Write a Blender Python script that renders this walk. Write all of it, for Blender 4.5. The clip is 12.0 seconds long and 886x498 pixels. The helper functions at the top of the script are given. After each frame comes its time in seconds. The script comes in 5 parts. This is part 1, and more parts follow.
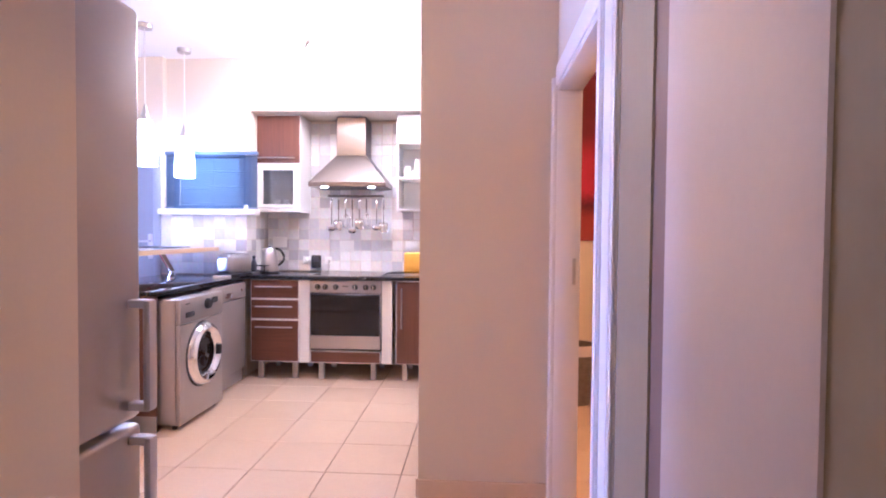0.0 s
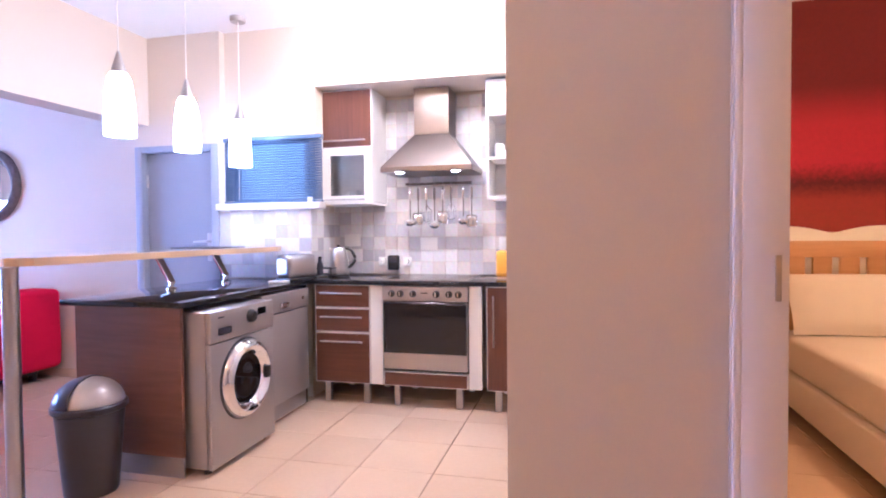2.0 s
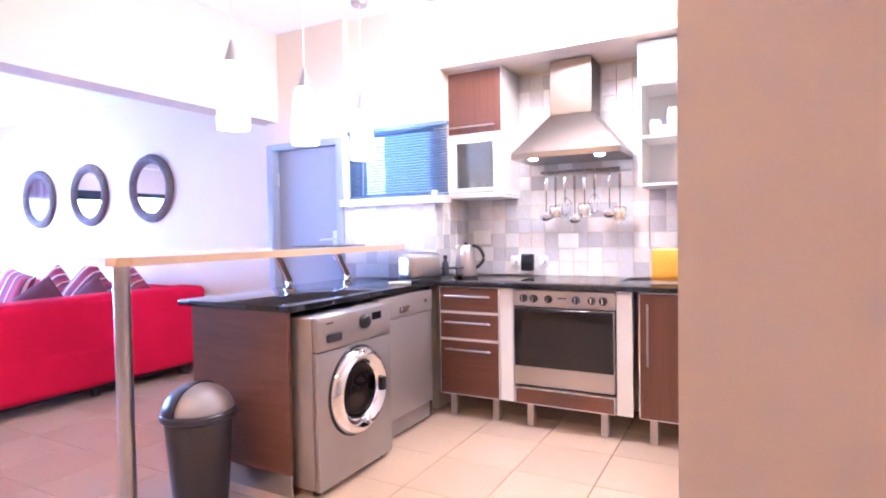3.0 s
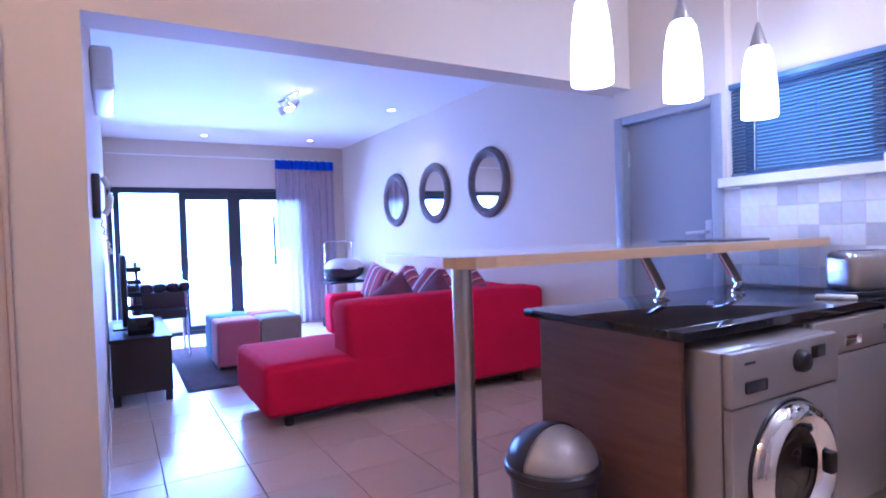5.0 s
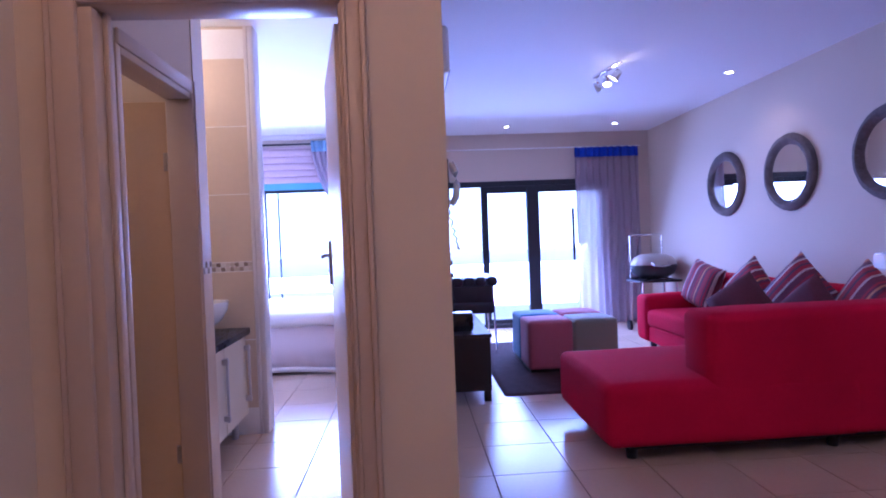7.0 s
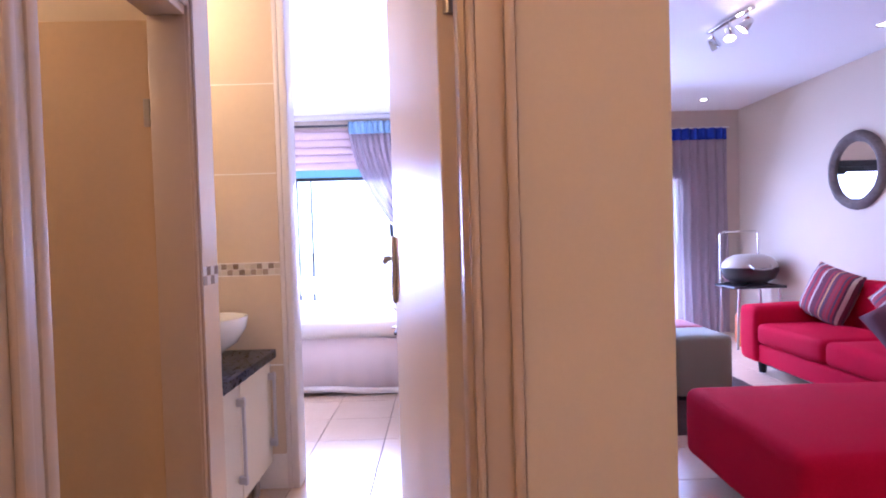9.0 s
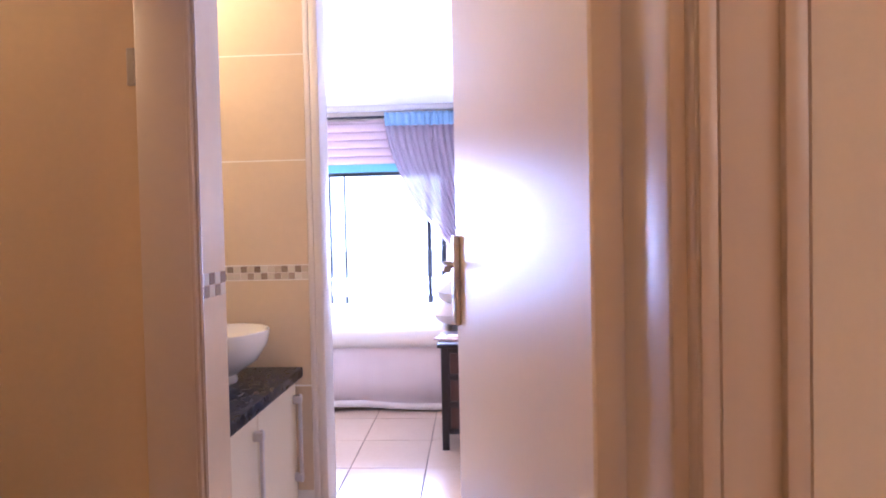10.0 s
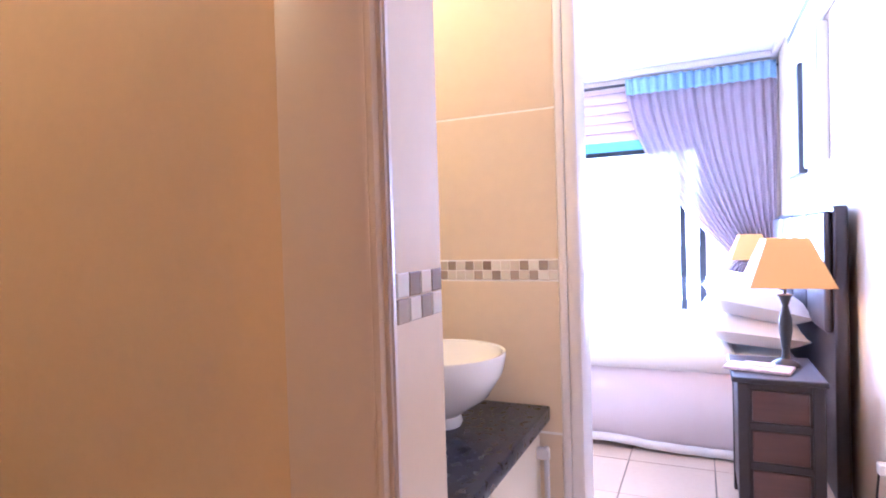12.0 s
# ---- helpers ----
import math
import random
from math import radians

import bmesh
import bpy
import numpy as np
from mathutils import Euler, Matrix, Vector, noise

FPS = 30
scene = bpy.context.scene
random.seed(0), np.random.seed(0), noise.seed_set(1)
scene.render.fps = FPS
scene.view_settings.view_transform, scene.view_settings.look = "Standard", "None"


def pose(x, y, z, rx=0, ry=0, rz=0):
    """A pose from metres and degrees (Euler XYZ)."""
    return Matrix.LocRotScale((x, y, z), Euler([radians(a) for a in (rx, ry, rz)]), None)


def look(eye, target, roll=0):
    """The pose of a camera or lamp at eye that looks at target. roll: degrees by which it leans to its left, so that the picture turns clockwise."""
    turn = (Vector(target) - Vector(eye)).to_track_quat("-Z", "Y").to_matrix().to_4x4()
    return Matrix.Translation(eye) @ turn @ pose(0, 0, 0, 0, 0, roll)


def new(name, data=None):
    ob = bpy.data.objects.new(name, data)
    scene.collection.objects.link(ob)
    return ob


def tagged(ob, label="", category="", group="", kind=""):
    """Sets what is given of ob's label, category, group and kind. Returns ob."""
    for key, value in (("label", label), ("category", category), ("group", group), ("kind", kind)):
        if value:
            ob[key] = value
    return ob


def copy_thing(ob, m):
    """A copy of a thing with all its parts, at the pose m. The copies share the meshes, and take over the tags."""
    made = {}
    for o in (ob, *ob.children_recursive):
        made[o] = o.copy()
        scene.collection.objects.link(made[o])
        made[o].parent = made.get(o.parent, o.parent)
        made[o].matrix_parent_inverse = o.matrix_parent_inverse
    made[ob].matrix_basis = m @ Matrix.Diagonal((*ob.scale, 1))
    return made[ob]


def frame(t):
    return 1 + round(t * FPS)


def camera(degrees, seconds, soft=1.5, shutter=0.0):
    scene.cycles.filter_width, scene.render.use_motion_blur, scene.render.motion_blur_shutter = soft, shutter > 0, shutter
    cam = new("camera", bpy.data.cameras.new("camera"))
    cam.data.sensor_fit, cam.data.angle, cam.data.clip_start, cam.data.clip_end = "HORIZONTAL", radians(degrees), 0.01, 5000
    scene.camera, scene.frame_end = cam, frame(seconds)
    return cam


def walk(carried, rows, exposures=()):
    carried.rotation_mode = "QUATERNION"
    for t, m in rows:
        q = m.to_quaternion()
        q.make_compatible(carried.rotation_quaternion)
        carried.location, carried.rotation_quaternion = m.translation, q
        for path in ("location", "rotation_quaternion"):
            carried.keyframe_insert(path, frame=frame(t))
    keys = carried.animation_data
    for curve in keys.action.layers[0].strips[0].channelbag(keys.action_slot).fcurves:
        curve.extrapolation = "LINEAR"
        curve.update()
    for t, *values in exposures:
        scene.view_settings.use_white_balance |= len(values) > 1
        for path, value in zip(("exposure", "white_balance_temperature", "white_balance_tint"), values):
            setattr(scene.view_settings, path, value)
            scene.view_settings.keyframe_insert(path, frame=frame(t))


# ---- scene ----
cam = camera(76.2, 12.0, soft=1.95)
PATH = [
    (0, (0.061, -0.115, 1.261), (-0.062, 1.881, 1.204), 0.5),
    (0.5, (0.107, 0.125, 1.23), (-0.037, 2.119, 1.18), 0.2),
    (1, (0.124, 0.372, 1.237), (-0.077, 2.361, 1.177), -0.1),
    (1.5, (0.062, 0.621, 1.211), (-0.231, 2.598, 1.154), -0.2),
    (2, (0.009, 0.86, 1.215), (-0.473, 2.8, 1.158), -0.5),
    (2.5, (-0.024, 1.11, 1.205), (-0.735, 2.98, 1.147), -0.7),
    (4.5, (-0.582, 1.777, 1.208), (-2.153, 3.014, 1.153), -1.9),
    (5, (-0.819, 1.797, 1.192), (-2.548, 2.802, 1.145), -1.9),
    (5.5, (-1.026, 1.814, 1.181), (-2.912, 2.477, 1.141), -2.1),
    (6, (-1.223, 1.762, 1.166), (-3.189, 2.126, 1.133), -2.1),
    (6.5, (-1.361, 1.674, 1.2), (-3.351, 1.875, 1.167), -2.2),
    (7, (-1.543, 1.592, 1.204), (-3.539, 1.708, 1.168), -2.2),
    (9, (-2.471, 1.357, 1.214), (-4.47, 1.372, 1.165), -1.7),
    (9.5, (-2.699, 1.31, 1.212), (-4.698, 1.282, 1.164), -1.2),
    (10, (-2.92, 1.249, 1.214), (-4.917, 1.155, 1.167), -1.2),
    (10.5, (-3.117, 1.195, 1.208), (-5.11, 1.038, 1.157), -1.1),
    (11, (-3.326, 1.141, 1.209), (-5.295, 0.797, 1.159), -1.3),
    (11.5, (-3.48, 1.073, 1.194), (-5.382, 0.454, 1.148), -1.3),
    (12, (-3.62, 0.952, 1.177), (-5.44, 0.125, 1.138), -1.7),
]
walk(cam, [(t, look(eye, target, roll)) for t, eye, target, roll in PATH],
     exposures=[(0, 1.42, 4180, 25), (0.7, 1.2, 4200, 25), (1.5, 1.12, 4200, 25), (2, 1.35, 4180, 22), (2.5, 1.75, 4200, 19), (4.5, 1.2, 3900, 22), (5, 0.48, 3750, 24), (5.5, 0.0, 3850, 31), (6, -0.25, 4050, 37), (6.5, -0.56, 4100, 40), (7, -0.52, 4200, 39), (9, 0.18, 4900, 27), (10, 0.25, 4950, 22), (11, 0.5, 4900, 20), (12, 0.85, 4600, 18)])

# ---- light ----
world = bpy.data.worlds.new("sky")
scene.world = world
world.use_nodes = True
wn = world.node_tree
sky = wn.nodes.new("ShaderNodeTexSky")
sky.sky_type, sky.sun_disc = "NISHITA", False
sky.sun_elevation, sky.sun_rotation = radians(57), radians(141)
wn.links.new(sky.outputs["Color"], wn.nodes["Background"].inputs["Color"])
wn.nodes["Background"].inputs["Strength"].default_value = 0.15


def lamp(name, kind, m, watts, color, size=0.1, size_y=None, spot=None):
    data = bpy.data.lights.new(name, kind)
    data.energy, data.color = watts, color
    if kind == "AREA":
        data.shape, data.size, data.size_y = "RECTANGLE", size, size_y or size
    elif kind == "SUN":
        data.angle = size
    else:
        data.shadow_soft_size = size
    if kind == "SPOT":
        data.spot_size, data.spot_blend = radians(spot), 0.6
    ob = new(name, data)
    ob.matrix_world = m
    return tagged(ob, "light source", "light", kind="structure")


WARM, COOL = (1.0, 0.70, 0.42), (0.64, 0.70, 1.0)
lamp("sun", "SUN", look((0, 0, 10), (-4, 5, 0)), 2.5, (1.0, 0.95, 0.86), radians(0.53))
# skylight entering by the glazed openings
lamp("daylight_slider", "AREA", look((-8.86, 2.85, 1.0), (-6.2, 2.85, -0.6)), 165, COOL, 2.1, 1.75)
lamp("daylight_bedroom", "AREA", look((-8.84, -0.1, 1.2), (-6, -0.1, 0.4)), 330, COOL, 2.0, 1.3)
# ceiling spotlights, pendants, bathroom and hall lights
lamp("lamp_kitchen", "POINT", pose(-1.2, 4.06, 2.6), 24, WARM, 0.12)
lamp("lamp_kitchen_b", "POINT", pose(-0.9, 4.17, 2.6), 22, WARM, 0.12)
lamp("lamp_hob_a", "SPOT", look((-1.3, 4.92, 1.66), (-1.3, 4.95, 0.9)), 9, WARM, 0.02, spot=120)
lamp("lamp_hob_b", "SPOT", look((-0.9, 4.92, 1.66), (-0.9, 4.95, 0.9)), 9, WARM, 0.02, spot=120)
lamp("lamp_living", "SPOT", look((-6.1, 3.3, 2.4), (-5.5, 3.0, 2.55)), 7, WARM, 0.04, spot=120)
lamp("lamp_hall", "POINT", pose(-1.95, 1.15, 2.45), 20, (1.0, 0.50, 0.15), 0.08)
lamp("lamp_bath", "POINT", pose(-4.85, -0.1, 2.4), 28, (1.0, 0.66, 0.29), 0.06)
lamp("lamp_shower", "POINT", pose(-3.62, -0.55, 2.3), 16, (1.0, 0.66, 0.30), 0.06)
lamp("lamp_entrance", "POINT", pose(-0.1, -0.9, 2.6), 4, WARM, 0.2)
lamp("lamp_bedside", "POINT", pose(-6.33, 1.27, 1.03), 5, (1.0, 0.60, 0.25), 0.04)
lamp("lamp_red_bedroom", "POINT", pose(1.7, 3.0, 2.3), 45, (1.0, 0.47, 0.12), 0.1)
lamp("lamp_downlight", "SPOT", look((-6.27, 4.37, 2.51), (-6.17, 4.6, 1.0)), 9, WARM, 0.03, spot=110)

# ---- materials ----


def mat(name, color, rough=0.5, metal=0.0, var=0.06, scale=3.0, grain=60.0, bump=0.1, island=0.0, rnd=0.0,
        spec=0.5, sheen=0.0, stretch=None, emit=None, strength=0.0, coat=0.0, color2=None, alpha_glass=False):
    m = bpy.data.materials.new(name)
    m.use_nodes = True
    t = m.node_tree
    b = t.nodes["Principled BSDF"]
    b.inputs["Roughness"].default_value = rough
    b.inputs["Metallic"].default_value = metal
    b.inputs["Specular IOR Level"].default_value = spec
    b.inputs["Sheen Weight"].default_value = sheen
    b.inputs["Coat Weight"].default_value = coat
    if emit:
        b.inputs["Emission Color"].default_value = (*emit, 1)
        b.inputs["Emission Strength"].default_value = strength
    tc = t.nodes.new("ShaderNodeTexCoord")
    mp = t.nodes.new("ShaderNodeMapping")
    t.links.new(tc.outputs["Object"], mp.inputs["Vector"])
    if stretch:
        mp.inputs["Scale"].default_value = stretch
    n1 = t.nodes.new("ShaderNodeTexNoise")
    n1.inputs["Scale"].default_value, n1.inputs["Detail"].default_value = scale, 4
    n2 = t.nodes.new("ShaderNodeTexNoise")
    n2.inputs["Scale"].default_value, n2.inputs["Detail"].default_value = grain, 3
    for n in (n1, n2):
        t.links.new(mp.outputs[0], n.inputs["Vector"])
    mix = t.nodes.new("ShaderNodeMix")
    mix.data_type = "RGBA"
    lo = color2 or tuple(c * (1 - 2.2 * var) for c in color)
    hi = color if color2 else tuple(min(1, c * (1 + 1.2 * var)) for c in color)
    mix.inputs["A"].default_value, mix.inputs["B"].default_value = (*lo, 1), (*hi, 1)
    add = t.nodes.new("ShaderNodeMath")
    add.operation = "MULTIPLY_ADD"
    t.links.new(n2.outputs["Fac"], add.inputs[0])
    add.inputs[1].default_value = 0.5
    half = t.nodes.new("ShaderNodeMath")
    half.operation = "MULTIPLY"
    half.inputs[1].default_value = 0.5
    t.links.new(n1.outputs["Fac"], half.inputs[0])
    t.links.new(half.outputs[0], add.inputs[2])
    fac = add.outputs[0]
    if rnd:
        oi = t.nodes.new("ShaderNodeObjectInfo")
        mr = t.nodes.new("ShaderNodeMix")
        mr.data_type = "FLOAT"
        mr.inputs["Factor"].default_value = rnd
        t.links.new(fac, mr.inputs["A"])
        t.links.new(oi.outputs["Random"], mr.inputs["B"])
        fac = mr.outputs["Result"]
    t.links.new(fac, mix.inputs["Factor"])
    t.links.new(mix.outputs["Result"], b.inputs["Base Color"])
    if bump:
        bp = t.nodes.new("ShaderNodeBump")
        bp.inputs["Strength"].default_value, bp.inputs["Distance"].default_value = bump, 0.004
        t.links.new(n2.outputs["Fac"], bp.inputs["Height"])
        t.links.new(bp.outputs[0], b.inputs["Normal"])
    rr = t.nodes.new("ShaderNodeMapRange")
    rr.inputs["To Min"].default_value, rr.inputs["To Max"].default_value = max(0.02, rough * 0.85), min(1, rough * 1.15)
    t.links.new(n1.outputs["Fac"], rr.inputs["Value"])
    t.links.new(rr.outputs[0], b.inputs["Roughness"])
    return m


def wood(name, dark, light, axis=2, rough=0.35, ring=16.0):
    st = [ring, ring, ring]
    st[axis] = 0.9
    return mat(name, light, rough, var=0.2, scale=1.0, grain=5.0, bump=0.05, stretch=tuple(st), color2=dark)


def glass(name, color=(1, 1, 1), rough=0.0):
    m = bpy.data.materials.new(name)
    m.use_nodes = True
    b = m.node_tree.nodes["Principled BSDF"]
    b.inputs["Base Color"].default_value = (*color, 1)
    b.inputs["Transmission Weight"].default_value = 1.0
    b.inputs["Roughness"].default_value, b.inputs["IOR"].default_value = rough, 1.45
    return m


M_WALL = mat("cream wall paint", (0.65, 0.555, 0.435), 0.65, var=0.03, scale=1.3, grain=140, bump=0.05, spec=0.15)
M_CEIL = mat("white ceiling paint", (0.82, 0.81, 0.79), 0.7, var=0.02, scale=1.5, grain=90, bump=0.08)
M_TILE = mat("cream floor tile", (0.67, 0.505, 0.35), 0.22, var=0.07, scale=4, grain=45, bump=0.03, rnd=0.35)
M_GROUT = mat("brown grout", (0.2, 0.15, 0.11), 0.9, var=0.2, scale=8, grain=120)
M_TRIM = mat("white gloss trim paint", (0.74, 0.70, 0.68), 0.3, var=0.02, scale=2, grain=40, bump=0.04)
M_FRAME = mat("beige door frame paint", (0.52, 0.42, 0.33), 0.35, var=0.03, scale=2, grain=50, bump=0.05)
M_DOOR = mat("cream painted door", (0.70, 0.60, 0.50), 0.40, var=0.02, scale=2, grain=60, bump=0.02)
M_GREYDOOR = mat("grey painted door", (0.30, 0.31, 0.36), 0.4, var=0.04, scale=2, grain=60, bump=0.05)
M_DARKFRAME = mat("dark aluminium", (0.03, 0.032, 0.036), 0.4, metal=0.3, var=0.08, scale=5, grain=80)
M_GLASS = glass("clear glass")
M_STEEL = mat("brushed steel", (0.50, 0.48, 0.47), 0.30, metal=1.0, var=0.025, scale=2, grain=120, bump=0.02)
M_CHROME = mat("chrome", (0.78, 0.78, 0.78), 0.08, metal=1.0, var=0.02, bump=0)
M_BLACK = mat("black plastic", (0.015, 0.015, 0.017), 0.35, var=0.1, bump=0.03)
M_WHITE = mat("white laminate", (0.80, 0.78, 0.74), 0.35, var=0.015, bump=0.02)

# ---- mesh helpers ----


def box(bm, x0, x1, y0, y1, z0, z1, bev=0.0, seg=1):
    r = bmesh.ops.create_cube(bm, size=1, matrix=Matrix.LocRotScale(
        ((x0 + x1) / 2, (y0 + y1) / 2, (z0 + z1) / 2), None, (abs(x1 - x0), abs(y1 - y0), abs(z1 - z0))))
    if bev:
        es = list({e for v in r["verts"] for e in v.link_edges})
        bmesh.ops.bevel(bm, geom=es, offset=bev, segments=seg, profile=0.5, affect="EDGES")
    return bm


def boxes(*rows, bev=0.0, seg=1):
    bm = bmesh.new()
    for r in rows:
        box(bm, *r, bev=bev, seg=seg)
    return bm


def tube(bm, a, b, r, r2=None, seg=14, caps=True):
    a, b = Vector(a), Vector(b)
    d = b - a
    m = Matrix.Translation((a + b) / 2) @ d.to_track_quat("Z", "Y").to_matrix().to_4x4()
    bmesh.ops.create_cone(bm, cap_ends=caps, segments=seg, radius1=r, radius2=r if r2 is None else r2, depth=d.length, matrix=m)
    return bm


def lathe(bm, prof, m=None, seg=28, closed=False):
    """Turned shape: prof holds (radius, height) pairs from bottom to top."""
    m = m or Matrix()
    rings = []
    for r, z in prof:
        rings.append([bm.verts.new(m @ Vector((max(r, 1e-4) * math.cos(2 * math.pi * i / seg), max(r, 1e-4) * math.sin(2 * math.pi * i / seg), z))) for i in range(seg)])
    for a, b in zip(rings, rings[1:]):
        for i in range(seg):
            bm.faces.new((a[i], a[(i + 1) % seg], b[(i + 1) % seg], b[i]))
    if closed:
        bm.faces.new(list(reversed(rings[0])))
        bm.faces.new(rings[-1])
    return bm


def sweep(bm, pts, r, seg=10, caps=True):
    pts = [Vector(p) for p in pts]
    rings = []
    for i, p in enumerate(pts):
        d = (pts[min(i + 1, len(pts) - 1)] - pts[max(i - 1, 0)]).normalized()
        q = d.to_track_quat("Z", "Y")
        rings.append([bm.verts.new(p + q @ Vector((r * math.cos(2 * math.pi * k / seg), r * math.sin(2 * math.pi * k / seg), 0))) for k in range(seg)])
    for a, b in zip(rings, rings[1:]):
        for k in range(seg):
            bm.faces.new((a[k], a[(k + 1) % seg], b[(k + 1) % seg], b[k]))
    if caps:
        bm.faces.new(list(reversed(rings[0])))
        bm.faces.new(rings[-1])
    return bm


def mesh_of(name, bm, material, smooth=True, angle=40):
    bmesh.ops.recalc_face_normals(bm, faces=bm.faces)
    me = bpy.data.meshes.new(name)
    bm.to_mesh(me)
    bm.free()
    if smooth:
        me.shade_smooth()
        me.set_sharp_from_angle(angle=radians(angle))
    me.materials.append(material)
    return me


def part(name, bm, material, parent=None, label="", smooth=True):
    ob = new(name, mesh_of(name, bm, material, smooth))
    ob.parent = parent
    if label:
        ob["label"] = label
    return ob


def thing(name, label, category, m=None, group="", kind=""):
    ob = new(name)
    ob.empty_display_size = 0.1
    if m is not None:
        ob.matrix_world = m
    return tagged(ob, label, category, group, kind)


def structure(name, bm, material, label, category, smooth=False):
    return tagged(part(name, bm, material, None, smooth=smooth), label, category, kind="structure")


# ---- large structure ----
KC, LC = 2.77, 2.54       # kitchen and hall ceiling, living room ceiling
NW, LN = 4.68, 4.80       # north wall face by the front door, in the living room
WW = -8.90                # window wall face
structure("floor", boxes((-9.1, 4.2, -2.2, 5.5, -0.12, -0.006)), M_GROUT, "brown grout bed under cream floor tiles", "floor")
def backdrop(name, x, y0, y1, z0, z1, label):
    ob = part(name, boxes((x - 0.05, x, y0, y1, z0, z1)), mat(name + " white", (0.8, 0.8, 0.8), 1.0, var=0.0, bump=0, emit=(0.80, 0.90, 1.0), strength=3.5))
    return tagged(ob, label, "backdrop", kind="structure")


backdrop("backdrop", -60, -90, 90, -0.2, 60, "hazy bright white sky beyond the terrace")
structure("ground", boxes((-400, 400, -400, 400, -0.4, -0.2)), mat("pale terrace paving", (0.80, 0.79, 0.77), 0.8, scale=0.3), "pale paving outside the windows", "ground")

structure("wall_north", boxes(
    (WW, -3.475, LN, 4.9, 0, KC), (-3.475, -2.72, NW, 4.9, 1.92, KC),
    (-2.72, -1.95, NW + 0.012, 4.9, 0, 1.43), (-2.72, -2.69, NW, 4.9, 1.45, KC),
    (-2.69, -1.93, NW + 0.06, 4.9, 1.95, KC), (-1.98, -1.93, NW + 0.06, 4.9, 1.45, 1.95),
    (-1.93, 0.45, NW + 0.06, 5.2, 2.31, KC)), M_WALL, "cream painted plaster wall with door and window openings", "wall")
structure("wall_alcove", boxes((-2.1, 0.45, 5.2, 5.35, 0, KC), (-2.1, -1.95, 4.9, 5.2, 0, KC)), M_WALL, "cream painted wall behind the cooker", "wall")
structure("wall_kitchen_east", boxes((0.42, 0.52, 2.53, 5.2, 0, KC), (-0.212, 0.42, 2.53, 2.66, 0, KC)), M_WALL, "cream painted wall beside the kitchen", "wall")
structure("wall_hall_east", boxes((0.42, 0.52, -1.5, 1.535, 0, KC), (0.42, 0.52, 1.535, 2.53, 1.95, KC)), M_WALL, "cream painted hall wall", "wall")
structure("wall_hall_west", boxes((-0.735, -0.6, -1.5, 0.78, 0, KC), (-0.6, 0.42, -1.6, -1.5, 0, KC)), M_WALL, "cream painted hall wall", "wall")
structure("wall_hall_south", boxes((-3.34, -0.735, 0.3, 0.42, 0, KC)), M_WALL, "cream painted hall wall", "wall")
structure("wall_passage_east", boxes(
    (-3.46, -3.34, 0.3, 0.60, 0, KC), (-3.46, -3.34, 1.44, 1.72, 0, KC), (-3.46, -3.34, 0.60, 1.44, 2.0, KC)), M_WALL, "cream painted wall round a doorway", "wall")
structure("wall_living_south", boxes((WW, -3.46, 1.55, 1.72, 0, KC)), M_WALL, "cream painted plaster wall", "wall")
structure("beam", boxes((-3.54, -3.34, 1.72, NW, 2.085, KC), (-3.54, -3.477, NW + 0.002, LN, 2.085, KC)), M_WALL, "cream painted beam between kitchen and living room", "beam")
structure("wall_west", boxes(
    (-9.1, WW, -2.2, -1.2, 0, KC), (-9.1, WW, 1.0, 1.74, 0, KC), (-9.1, WW, -1.2, 1.0, 0, 0.42), (-9.1, WW, -1.2, 1.0, 1.92, KC),
    (-9.1, WW, 1.74, 4.2, 1.93, KC), (-9.1, WW, 4.2, 4.9, 0, KC)), M_WALL, "cream painted window wall", "wall")
structure("wall_passage_south", boxes(
    (-4.125, -3.46, 0.545, 0.65, 1.90, KC), (-4.262, -4.125, 0.545, 0.65, 0, KC),
    (-4.262, -4.17, -1.4, 0.545, 0, KC)), M_WALL, "cream painted passage wall with a doorway", "wall")
structure("wall_bathroom_west", boxes((-5.32, -5.22, -1.4, 0.61, 0, KC)), M_WALL, "wall between bathroom and bedroom", "wall")
structure("wall_south", boxes((-9.1, -3.34, -2.3, -2.2, 0, KC), (-5.22, -3.46, -1.5, -1.4, 0, KC), (-3.46, -3.34, -2.2, 0.3, 0, KC)), M_WALL, "cream painted back wall", "wall")
structure("wall_red_bedroom", boxes((0.45, 4.0, 5.2, 5.35, 0, KC), (3.9, 4.0, 0.4, 5.2, 0, KC), (0.55, 3.9, 0.4, 0.5, 0, KC)), M_WALL, "bedroom walls", "wall")
structure("ceiling_kitchen", boxes((-3.34, 4.0, -1.6, 5.3, KC, KC + 0.1)), M_CEIL, "white painted ceiling", "ceiling")
structure("ceiling_living", boxes((-9.1, -3.541, 1.72, 4.9, LC, KC + 0.1)), M_CEIL, "white painted ceiling", "ceiling")
structure("ceiling_bedroom", boxes((-9.1, -3.461, -2.2, 1.55, 2.6, KC + 0.1)), M_CEIL, "white painted ceiling", "ceiling")

# ---- more materials ----


